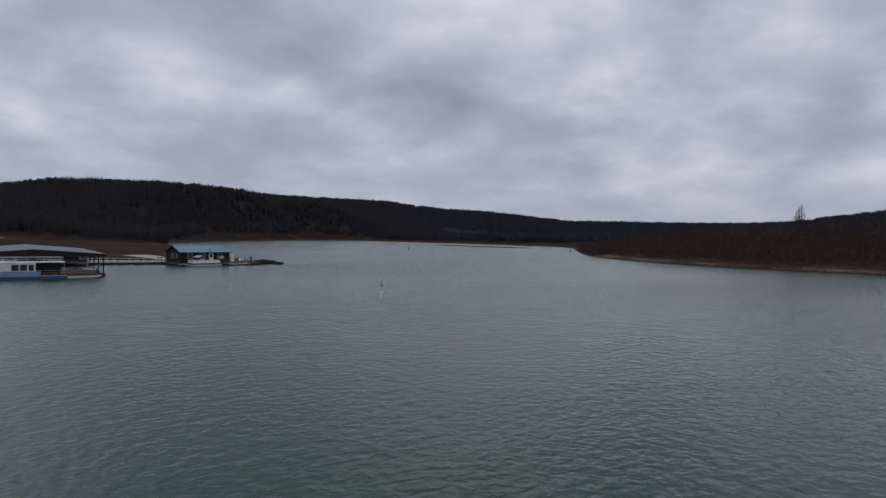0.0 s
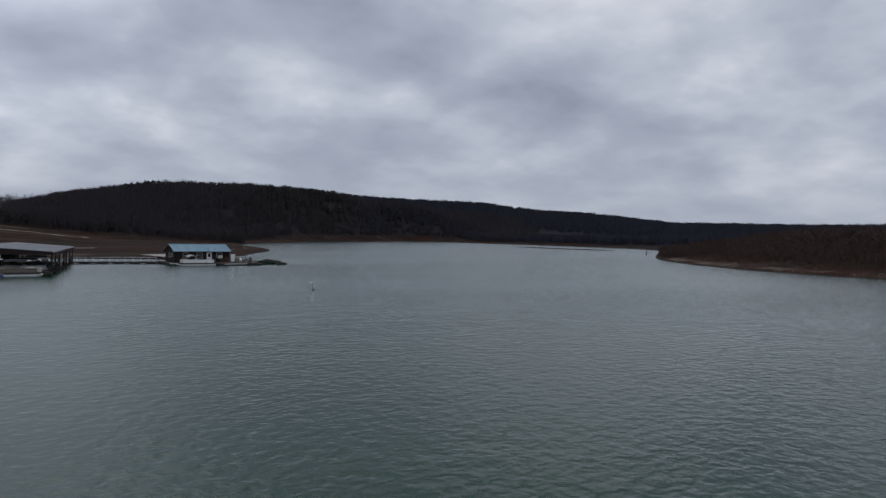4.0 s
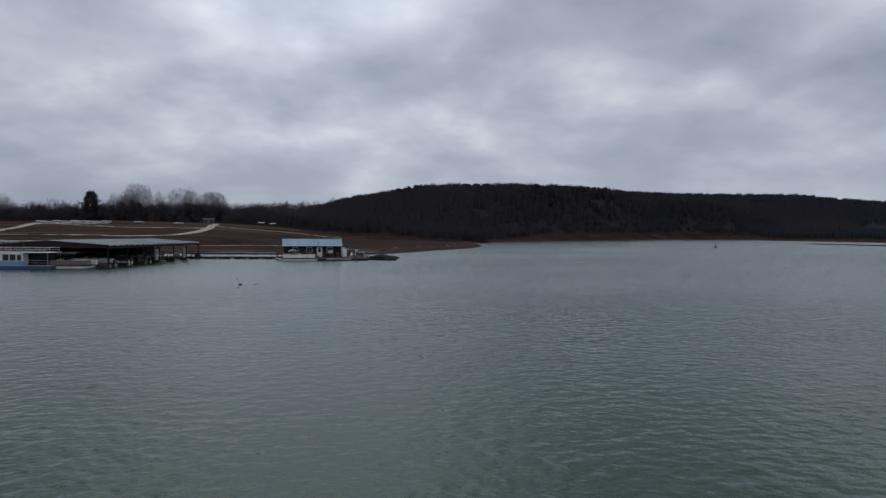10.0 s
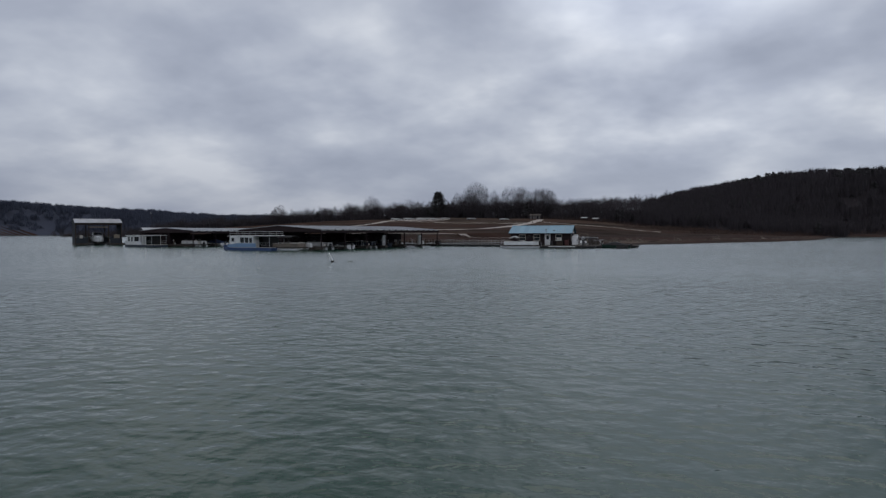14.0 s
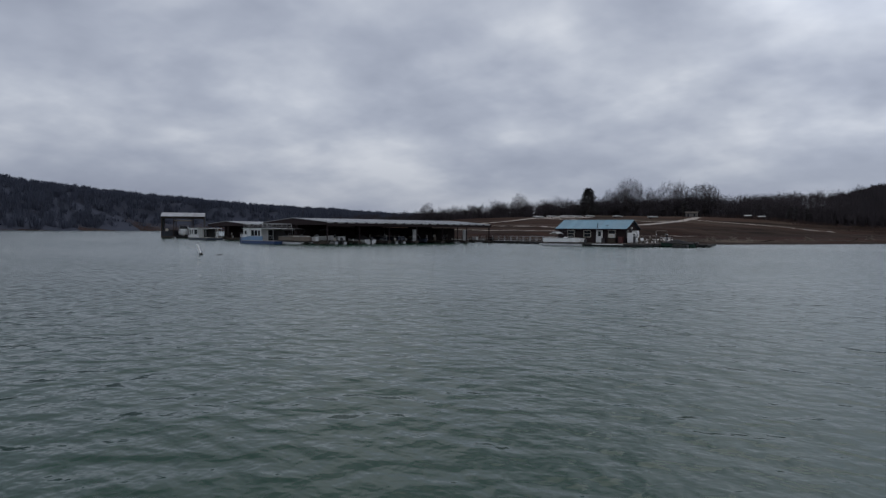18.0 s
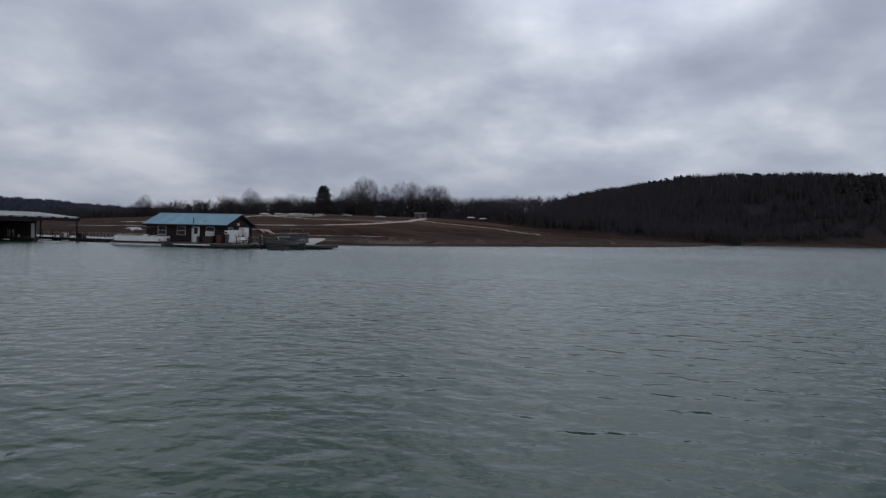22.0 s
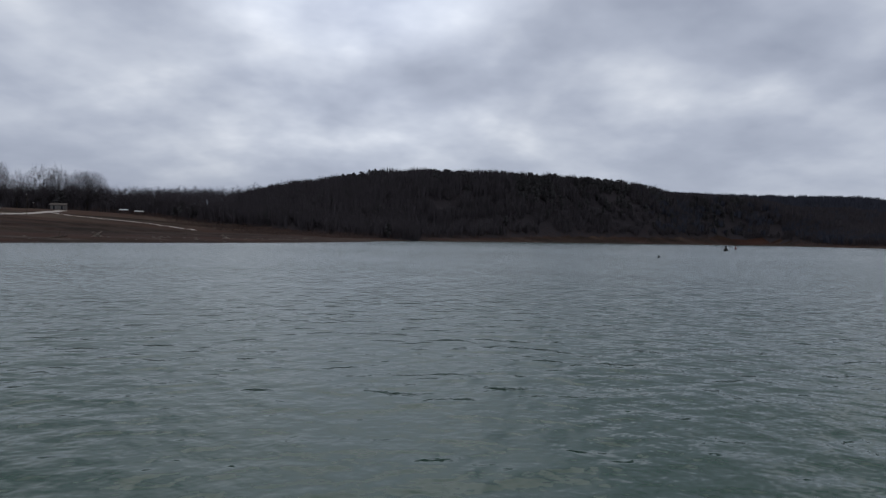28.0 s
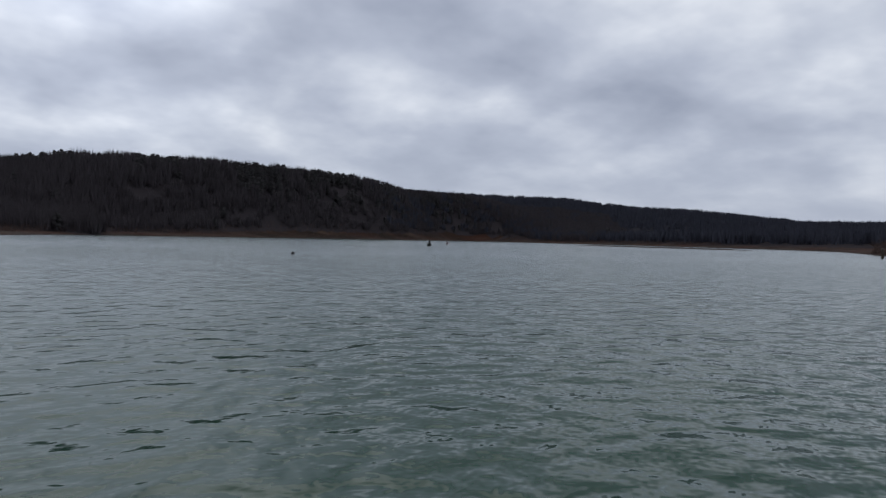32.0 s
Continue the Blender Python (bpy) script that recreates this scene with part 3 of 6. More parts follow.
def scatter(name, protos, xy, heights, mat, label, category, sink=0.1):
    """Many copies of small shapes joined into one mesh on the ground."""
    rng = np.random.RandomState(len(xy) + 17)
    z = ground_z(xy[:, 0], xy[:, 1]) - sink
    which = rng.randint(len(protos), size=len(xy))
    turn, wide = rng.uniform(0, 6.283, len(xy)), rng.uniform(0.85, 1.2, len(xy))
    vs, ts, base = [], [], 0
    for k, (pv, pt) in enumerate(protos):
        me = np.nonzero(which == k)[0]
        if not len(me):
            continue
        c, s, h = np.cos(turn[me])[:, None], np.sin(turn[me])[:, None], heights[me][:, None]
        w = h * wide[me][:, None]
        x = (pv[None, :, 0] * c - pv[None, :, 1] * s) * w + xy[me, 0][:, None]
        y = (pv[None, :, 0] * s + pv[None, :, 1] * c) * w + xy[me, 1][:, None]
        zz = pv[None, :, 2] * h + z[me][:, None]
        vs.append(np.stack([x, y, zz], 2).reshape(-1, 3))
        ts.append((pt[None] + (np.arange(len(me)) * len(pv))[:, None, None] + base).reshape(-1, 3))
        base += len(me) * len(pv)
    ob = new(name, quick_mesh(name, np.concatenate(vs), np.concatenate(ts), mat))
    return tagged(ob, label, category, kind="stuff")


def spots(rng, x0, x1, y0, y1, spacing, keep):
    n = int((x1 - x0) * (y1 - y0) / spacing**2)
    p = np.stack([rng.uniform(x0, x1, n), rng.uniform(y0, y1, n)], 1)
    return p[keep(p[:, 0], p[:, 1])]


def build_woods():
    rng = np.random.RandomState(4)
    fine = [bare_proto(rng, 10, 120, 0.42, 0.8, 12) for _ in range(6)]
    canopy = [far_proto(rng, 40, 0.42, 0.6) for _ in range(6)] + [bare_proto(rng, 9, 60, 0.42, 1.1, 8) for _ in range(2)]
    far_bare = [far_proto(rng, 24, 0.5) for _ in range(6)]
    cedar = [cedar_proto(rng, 30, 0.31) for _ in range(5)]

    def slope(x, y):
        far, _ = to_line(x, y, RIDGE_NORTH)
        return in_wood(x, y) & (far < 215) & (x > 10) & (inland(x, y) > 17)

    hill = spots(rng, 10, 800, 255, 1050, 4.9, slope)
    front = to_line(hill[:, 0], hill[:, 1], SHORE, True)[0] < 330
    hill = hill[front]
    size = 0.55 + 0.45 * smooth01((inland(hill[:, 0], hill[:, 1]) - 14) / 60)
    size *= np.interp(hill[:, 0], [10, 50, 130], [0.7, 0.75, 1.0])
    crest = to_line(hill[:, 0], hill[:, 1], RIDGE_NORTH)[0] < 60
    green = ripple(hill[:, 0], hill[:, 1], 80, 9) + rng.normal(0, 0.35, len(hill)) + np.where(crest, np.interp(hill[:, 0], [0, 150, 420, 560], [0.3, 0.75, 0.75, 0.4]), 0) > 0.75
    scatter("hill_woods", canopy, hill[~green], size[~green] * rng.uniform(9.5, 13, (~green).sum()), "twig", "dark leafless oak woods covering the hill", "woods")
    scatter("hill_cedars", cedar, hill[green], size[green] * rng.uniform(8.5, 11.5, green.sum()), "cedar", "dark green cedars scattered through the hill woods", "woods")

    line = spots(rng, -430, 112, 250, 470, 4.8, lambda x, y: in_wood(x, y) & (y < np.interp(x, [p[0] for p in TREE_LINE], [p[1] for p in TREE_LINE]) + 100))
    green = ripple(line[:, 0], line[:, 1], 60, 3) + rng.normal(0, 0.3, len(line)) > 0.65
    tall = rng.uniform(11, 18, len(line)) + 2.0 * ripple(line[:, 0], line[:, 1], 45, 8)
    tall *= np.interp(line[:, 0], [-430, -260, -200, -120, -45, 5, 40, 100], [0.62, 0.66, 0.86, 0.92, 0.97, 0.80, 0.62, 0.62])
    scatter("field_edge_woods", fine, line[~green], tall[~green], "twig", "leafless grey-brown trees behind the dead-grass field", "woods")
    scatter("field_edge_cedars", cedar, line[green], 0.68 * tall[green], "cedar", "dark cedars among leafless trees behind the field", "woods")

    under = spots(rng, -430, 112, 250, 420, 5.0, lambda x, y: in_wood(x, y) & (y < np.interp(x, [p[0] for p in TREE_LINE], [p[1] for p in TREE_LINE]) + 50))
    scatter("field_edge_thicket", canopy[:6], under, rng.uniform(3.5, 7.5, len(under)), "twig", "grey-brown undergrowth beneath the trees behind the field", "thicket")

    def band(ridge, width):
        return lambda x, y: (to_line(x, y, ridge)[0] < width) & (inland(x, y) > np.where(x < 0, 6, 18))

    # these far woods use the haze-tinted twig colours
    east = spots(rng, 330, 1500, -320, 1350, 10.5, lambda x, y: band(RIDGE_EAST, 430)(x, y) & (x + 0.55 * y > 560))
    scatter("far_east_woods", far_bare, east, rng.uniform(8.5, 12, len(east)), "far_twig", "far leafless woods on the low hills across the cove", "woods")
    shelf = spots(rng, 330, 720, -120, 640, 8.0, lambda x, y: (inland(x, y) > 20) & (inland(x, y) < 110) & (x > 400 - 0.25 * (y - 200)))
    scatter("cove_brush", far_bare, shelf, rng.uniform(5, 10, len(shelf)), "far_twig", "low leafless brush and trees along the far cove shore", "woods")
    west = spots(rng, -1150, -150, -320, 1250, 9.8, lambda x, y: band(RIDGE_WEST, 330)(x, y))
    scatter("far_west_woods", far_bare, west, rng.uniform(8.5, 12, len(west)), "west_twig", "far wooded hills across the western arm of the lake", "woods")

    thicket = [bare_proto(rng, 6, 34, 0.55, 1.7, 12) for _ in range(5)]
    spit = spots(rng, 95, 330, -260, 75, 2.3, lambda x, y: (inland(x, y) > np.where(y > -8, 1.5, 6 + 3 * ripple(x, y, 25, 2))) & (inland(x, y) < 75))
    back_in = inland(spit[:, 0], spit[:, 1])
    tall = (1.6 + 3.0 * smooth01(back_in / 22) + 4.2 * smooth01((back_in - 18) / 50)) * rng.uniform(0.6, 1.25, len(spit)) + 0.8 * ripple(spit[:, 0], spit[:, 1], 14, 31)
    tall = np.where(spit[:, 1] > -8, np.maximum(tall, 3.6 * rng.uniform(0.7, 1.2, len(spit))), np.maximum(tall, 1.2))
    scatter("willow_thicket", thicket, spit, tall, "brush", "dense grey-brown leafless willow thicket on the low spit", "thicket")
    back = spots(rng, 130, 420, -330, 60, 5.5, lambda x, y: (inland(x, y) > 70) & (inland(x, y) < 190))
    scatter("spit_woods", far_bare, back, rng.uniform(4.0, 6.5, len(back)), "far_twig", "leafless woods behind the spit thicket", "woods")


build_woods()


# ---- roads and ramp ----
def drape(name, pts, width, mat, label, category, lift=0.07, step=2.0):
    """A strip with thickness laid along the ground."""
    pts = np.array(pts, float)
    for _ in range(2):
        q = np.concatenate([pts[:1], np.stack([0.75 * pts[:-1] + 0.25 * pts[1:], 0.25 * pts[:-1] + 0.75 * pts[1:]], 1).reshape(-1, 2), pts[-1:]])
        pts = q
    seg = np.r_[0, np.cumsum(np.hypot(*np.diff(pts, axis=0).T))]
    s = np.arange(0, seg[-1], step)
    x, y = np.interp(s, seg, pts[:, 0]), np.interp(s, seg, pts[:, 1])
    dx, dy = np.gradient(x), np.gradient(y)
    n = np.hypot(dx, dy) + 1e-9
    rng = np.random.RandomState(len(s))
    rows = []
    for k, off in enumerate((-0.5, -0.17, 0.17, 0.5)):
        w = width * off * (1 + 0.12 * rng.normal(size=len(s)))
        px, py = x - dy / n * w, y + dx / n * w
        rows.append(np.stack([px, py, ground_z(px, py) + lift + (0.05 if k in (1, 2) else 0.0)], 1))
    v = np.stack(rows, 1).reshape(-1, 3)
    i = (np.arange(len(s) - 1)[:, None] * 4 + np.arange(3)).ravel()
    t = np.concatenate([np.stack([i, i + 1, i + 5], 1), np.stack([i, i + 5, i + 4], 1)])
    return tagged(new(name, quick_mesh(name, v, t, mat)), label, category, kind="structure")


ROAD_UP = [(-124, 158), (-130, 172), (-133, 215), (-142, 260), (-146, 285), (-138, 298)]
ROAD_LOWER = [(-150, 158), (-124, 152), (-100, 148), (-74, 148), (-58, 147), (-50, 160), (-48, 200), (-48, 245), (-51, 285), (-50, 303)]
ROAD_TOP = [(-140, 285), (-116, 258), (-90, 234), (-68, 232), (-56, 240), (-50, 262)]
TRACK = [(-50, 285), (-26, 262), (-9, 260), (4, 256), (13, 250), (22, 234)]
TRACK_SHORE = [(-110, 100), (-70, 100), (-45, 102), (-24, 102), (-16, 92), (-2, 85)]
ROADS = ((ROAD_UP, 2.7), (ROAD_LOWER, 2.3), (ROAD_TOP, 1.4), (TRACK, 0.9), (TRACK_SHORE, 1.0))
drape("road", ROAD_UP, 5.5, "gravel", "pale gravel road climbing the dead-grass field", "road", 0.12)
drape("road_lower", ROAD_LOWER, 4.6, "gravel", "pale gravel road from the shore up to the bath house", "road", 0.14)
drape("road_top", ROAD_TOP, 2.6, "gravel", "narrow gravel lane across the field", "road", 0.12)
drape("track", TRACK, 1.7, "gravel", "narrow pale footpath down the brown slope", "path", 0.12)
drape("track_shore", TRACK_SHORE, 2.0, "gravel", "worn track along the brown shore", "path", 0.1)
drape("boat_ramp", [(0.0, 36), (1.6, 30), (3.6, 24), (4.6, 18)], 5.0, "concrete", "pale concrete boat ramp running into the water", "ramp", 0.16, 1.0)


# ---- floating store cabin and its dock ----
def planked(geo, x0, x1, y0, y1, z, along="x", board=0.19, thick=0.05, gap=0.012):
    lo, hi = (y0, y1) if along == "x" else (x0, x1)
    n = max(1, round((hi - lo) / board))
    w = (hi - lo) / n
    for k in range(n):
        a, b = lo + k * w, lo + (k + 1) * w - gap
        geo.box(*((x0, x1, a, b) if along == "x" else (a, b, y0, y1)), z - thick, z)
    return geo


def float_dock(name, label, pieces, group="", top=0.46, drums=True, m=None):
    """A timber dock on black floats; pieces are (x0, x1, y0, y1, plank direction)."""
    dock = thing(name, label, "dock", group, m)
    for x0, x1, y0, y1, along in pieces:
        part("decking", planked(Geo(), x0, x1, y0, y1, top, along), "deck", dock)
        part("rim_joist", Geo().box(x0, x1, y0, y0 + 0.07, top - 0.30, top - 0.055).box(x0, x1, y1 - 0.07, y1, top - 0.30, top - 0.055)
             .box(x0, x0 + 0.07, y0 + 0.07, y1 - 0.07, top - 0.30, top - 0.055).box(x1 - 0.07, x1, y0 + 0.07, y1 - 0.07, top - 0.30, top - 0.055), "float", dock)
        if drums:
            nx, ny = max(1, round((x1 - x0) / 2.6)), max(1, round((y1 - y0) / 2.6))
            for i in range(nx):
                for j in range(ny):
                    if 0 < i < nx - 1 and 0 < j < ny - 1:
                        continue
                    cx, cy = x0 + (i + 0.5) * (x1 - x0) / nx, y0 + (j + 0.5) * (y1 - y0) / ny
                    hx, hy = min(1.1, (x1 - x0) / nx / 2 - 0.1), min(1.1, (y1 - y0) / ny / 2 - 0.1)
                    part("float", Geo().box(cx - hx, cx + hx, cy - hy, cy + hy, -0.25, top - 0.30, 0.08), "float", dock)
    return dock


def railing(name, a, b, z, label, height=1.0, mat="timber", gap=1.8, group="dock railings", rails=(0.5, 1.0), thick=0.045):
    a, b = Vector((*a, z)), Vector((*b, z))
    rail = thing(name, label, "railing", group, Matrix.Translation(a))
    d = b - a
    n = max(1, round(d.length / gap))
    for k in range(n + 1):
        p = d * (k / n)
        part("post", Geo().box(p.x - thick, p.x + thick, p.y - thick, p.y + thick, 0, height + 0.04), mat, rail)
    for h in rails:
        part("rail", Geo().bar((0, 0, h * height), (d.x, d.y, h * height), 0.9 * thick, seg=4), mat, rail)
    return rail


main_dock = float_dock("store_dock", "dark weathered plank dock on black floats round the store cabin",
                       [(-7.2, 11.5, -5.2, 4.6, "x"), (1.2, 10.6, -9.2, -5.22, "y"), (11.52, 17.8, -2.6, 3.4, "y")])
part("edge_strip", Geo().box(2.4, 7.2, -9.26, -9.205, 0.26, 0.40, 0.02), "white", main_dock, "white rubbing strip along the dock edge")
part("edge_strip", Geo().box(-7.2, 1.1, -5.262, -5.205, 0.26, 0.38, 0.02), "white", main_dock, "white rubbing strip along the dock edge")


def lap_wall(length, height, holes, course=0.2):
    """Lapped boards in the x-z plane, with the openings left free. Outside faces -y."""
    g = Geo()
    n = round(height / course)
    h = height / n
    for k in range(n):
        z0, z1 = k * h, (k + 1) * h
        cuts = sorted((a, b) for a, b, lo, hi in holes if lo < z1 - 0.02 and hi > z0 + 0.02)
        x = 0.0
        for a, b in cuts + [(length, length)]:
            if a > x + 0.01:
                g.put([(x, -0.045, z0), (a, -0.045, z0), (a, -0.012, z1), (x, -0.012, z1), (x, 0.08, z0), (a, 0.08, z0), (a, 0.08, z1), (x, 0.08, z1)],
                      [(0, 1, 2, 3), (7, 6, 5, 4), (4, 5, 1, 0), (3, 2, 6, 7), (0, 3, 7, 4), (1, 5, 6, 2)])
            x = max(x, b)
    return g


def window_unit(parent, x0, x1, z0, z1, y=0.0, frame_mat="cream", bars=1):
    win = part("window", Geo().box(x0 - 0.06, x1 + 0.06, y - 0.075, y - 0.02, z1, z1 + 0.07).box(x0 - 0.06, x1 + 0.06, y - 0.075, y - 0.02, z0 - 0.07, z0)
               .box(x0 - 0.06, x0, y - 0.075, y - 0.02, z0, z1).box(x1, x1 + 0.06, y - 0.075, y - 0.02, z0, z1), frame_mat, parent, "cream-framed window")
    part("pane", Geo().box(x0, x1, y + 0.0, y + 0.012, z0, z1), "glass", win)
    part("sill", Geo().box(x0 - 0.12, x1 + 0.12, y - 0.13, y - 0.078, z0 - 0.06, z0 - 0.015), frame_mat, win)
    if bars:
        part("sash_bar", Geo().box(x0, x1, y - 0.03, y - 0.003, (z0 + z1) / 2 - 0.025, (z0 + z1) / 2 + 0.025), frame_mat, win)
    return win


def build_cabin():
    z0, eave, ridge = 0.46, 2.72, 4.12
    cab = thing("store_cabin", "dark brown lap-sided floating store cabin with a blue metal gable roof", "cabin")
    H = eave - z0 - 0.02
    holes = [(1.62, 2.72, 0.95, 1.95), (4.38, 5.48, 0.95, 1.95), (6.52, 7.42, 0.03, 2.03), (8.48, 9.58, 0.95, 1.95)]
    wall = part("wall", lap_wall(11.2, H, holes), "siding", cab)
    wall.matrix_basis = pose(-5.6, -3.1, z0)
    for a, b, lo, hi in (holes[0], holes[1], holes[3]):
        window_unit(wall, a, b, lo, hi)
    # door in the front wall
    a, b, lo, hi = holes[2]
    door = part("door", Geo().box(a + 0.02, b - 0.02, -0.01, 0.035, lo, hi - 0.02).box(a + 0.14, b - 0.14, -0.025, -0.012, lo + 0.15, lo + 0.85), "white", wall, "white panelled door")
    part("pane", Geo().box(a + 0.2, b - 0.2, -0.022, -0.013, lo + 1.05, hi - 0.2), "glass", door)
    part("handle", Geo().bar((b - 0.12, -0.06, lo + 0.95), (b - 0.12, -0.012, lo + 0.95), 0.03), "steel", door)
    part("door_frame", Geo().box(a - 0.09, a, -0.07, -0.02, lo, hi + 0.09).box(b, b + 0.09, -0.07, -0.02, lo, hi + 0.09).box(a, b, -0.07, -0.02, hi, hi + 0.09), "white", wall)
    back = part("wall", lap_wall(11.2, H, [(2.0, 3.1, 0.95, 1.95), (7.0, 8.1, 0.95, 1.95)]), "siding", cab)
    back.matrix_basis = pose(5.6, 3.1, z0, 0, 0, 180)
    for a in (2.0, 7.0):
        window_unit(back, a, a + 1.1, 0.95, 1.95)
    for side, holes in ((-1, [(2.3, 3.2, 1.0, 1.9), (4.3, 4.75, 1.2, 1.9)]), (1, [(0.55, 1.45, 0.9, 1.9)])):
        end = part("wall", lap_wall(6.2, H, holes), "siding", cab)
        end.matrix_basis = pose(-5.6, 3.1, z0, 0, 0, -90) if side < 0 else pose(5.6, -3.1, z0, 0, 0, 90)
        for a, b, lo, hi in holes:
            window_unit(end, a, b, lo, hi)
        x = side * 5.6
        gable = Geo()
        for k in range(7):
            a, b = eave - 0.02 + k * 0.2, eave - 0.02 + (k + 1) * 0.2
            ya, yb = 3.1 * (1 - (a - eave) / 1.45), max(0.05, 3.1 * (1 - (b - eave) / 1.45))
            gable.put([(x + side * 0.045, -ya, a), (x + side * 0.045, ya, a), (x + side * 0.012, yb, b), (x + side * 0.012, -yb, b), (x - side * 0.08, -ya, a), (x - side * 0.08, ya, a), (x - side * 0.08, yb, b), (x - side * 0.08, -yb, b)],
                      [(0, 1, 2, 3), (7, 6, 5, 4), (0, 3, 7, 4), (1, 5, 6, 2), (3, 2, 6, 7), (4, 5, 1, 0)])
        part("gable", gable, "siding", cab)
        for y in (-3.1, 3.1):
            part("corner_board", Geo().box(x - 0.07 if side < 0 else x + 0.005, x - 0.005 if side < 0 else x + 0.07, y - 0.06, y + 0.06, z0, eave), "siding", cab)
    part("inner_floor", Geo().box(-5.5, 5.5, -3.0, 3.0, z0 + 0.005, z0 + 0.03), "timber", cab)
    # ribbed roof sheets, eave to ridge
    n = 13
    for side in (-1, 1):
        for k in range(n):
            xa, xb = -6 + 12 * k / n + 0.004, -6 + 12 * (k + 1) / n - 0.004
            sheet = Geo()
            e, r = (side * 3.66, eave - 0.015), (side * 0.03, ridge)
            sheet.put([(x, y, z + dz) for dz in (0, 0.022) for x, (y, z) in ((xa, e), (xb, e), (xb, r), (xa, r))], [(3, 2, 1, 0), (4, 5, 6, 7), (0, 1, 5, 4), (1, 2, 6, 5), (2, 3, 7, 6), (3, 0, 4, 7)])
            for x in (xa + 0.02, (xa + xb) / 2):
                sheet.put([(x + dx, y, z + dz) for y, z in (e, r) for dx, dz in ((0, 0.02), (0.012, 0.055), (0.04, 0.055), (0.052, 0.02))], [(0, 1, 5, 4), (1, 2, 6, 5), (2, 3, 7, 6), (0, 3, 2, 1), (4, 5, 6, 7)])
            part("roof_sheet", sheet, "blue_roof", cab)
        part("fascia", Geo().box(-6.0, 6.0, side * 3.62 - 0.02, side * 3.62 + 0.02, eave - 0.20, eave - 0.025), "siding", cab)
        part("soffit", Geo().box(-5.95, 5.95, min(side * 3.17, side * 3.595), max(side * 3.17, side * 3.595), eave - 0.10, eave - 0.07), "timber", cab)
        for s2 in (-1, 1):
            part("barge_board", Geo().put([(s2 * 5.97 + dx, y, z) for dx in (-0.02, 0.02) for y, z in ((side * 3.64, eave - 0.20), (side * 3.64, eave - 0.03), (0, ridge - 0.03), (0, ridge - 0.2))],
                 [(0, 1, 2, 3), (7, 6, 5, 4), (0, 4, 5, 1), (1, 5, 6, 2), (2, 6, 7, 3), (3, 7, 4, 0)]), "siding", cab)
    part("ridge_cap", Geo().prism([(-0.2, ridge - 0.03), (-0.2, ridge + 0.0), (0, ridge + 0.075), (0.2, ridge + 0.0), (0.2, ridge - 0.03), (0, ridge + 0.04)], "x", -6.02, 6.02), "blue_roof", cab)
    part("vent_pipe", Geo().bar((1.1, -3.2, 2.75), (1.1, -3.2, 3.45), 0.06, seg=8).bar((1.1, -3.2, 3.45), (1.1, -3.2, 3.55), 0.10, 0.05, 8), "steel", cab, "dark stove pipe")
    part("aerial", Geo().bar((2.6, -3.0, 2.9), (2.6, -3.0, 3.25), 0.02).bar((2.35, -3.0, 3.2), (2.85, -3.0, 3.25), 0.03), "steel", cab)
    lamp = part("gable_lamp", Geo().bar((5.65, -0.55, 2.85), (5.8, -0.55, 2.85), 0.05, seg=8), "steel", cab)
    part("shade", Geo().bar((5.80, -0.55, 2.72), (5.80, -0.55, 3.02), 0.17, 0.10, 10), "white", lamp, "round white lamp shade")


build_cabin()


def ice_chest(name, label, m, w, d, h, doors=2):
    c = thing(name, label, "ice chest", "white coolers beside the cabin", m)
    part("cabinet", Geo().box(-w / 2, w / 2, -d / 2, d / 2, 0.1, h, 0.04), "white", c)
    for k in range(doors):
        a = -w / 2 + 0.05 + k * (w - 0.1) / doors
        dr = part("door", Geo().box(a + 0.01, a + (w - 0.1) / doors - 0.01, -d / 2 - 0.05, -d / 2 - 0.004, 0.22, h - 0.12, 0.015), "white", c)
        part("handle", Geo().box(a + 0.06, a + 0.1, -d / 2 - 0.10, -d / 2 - 0.054, h * 0.45, h * 0.7), "steel", dr)
    for x in (-w / 2 + 0.1, w / 2 - 0.1):
        for y in (-d / 2 + 0.1, d / 2 - 0.1):
            part("leg", Geo().box(x - 0.04, x + 0.04, y - 0.04, y + 0.04, 0, 0.1), "steel", c)
    return c


DZ = 0.46
ice_chest("ice_freezer", "large white double-door ice freezer on the cabin dock", pose(6.35, -2.35, DZ, 0, 0, 90), 1.75, 0.85, 1.65, 2)
ice_chest("drink_cooler", "tall white single-door cooler against the cabin gable", pose(6.2, 0.05, DZ, 0, 0, 90), 1.15, 0.8, 2.0, 1)


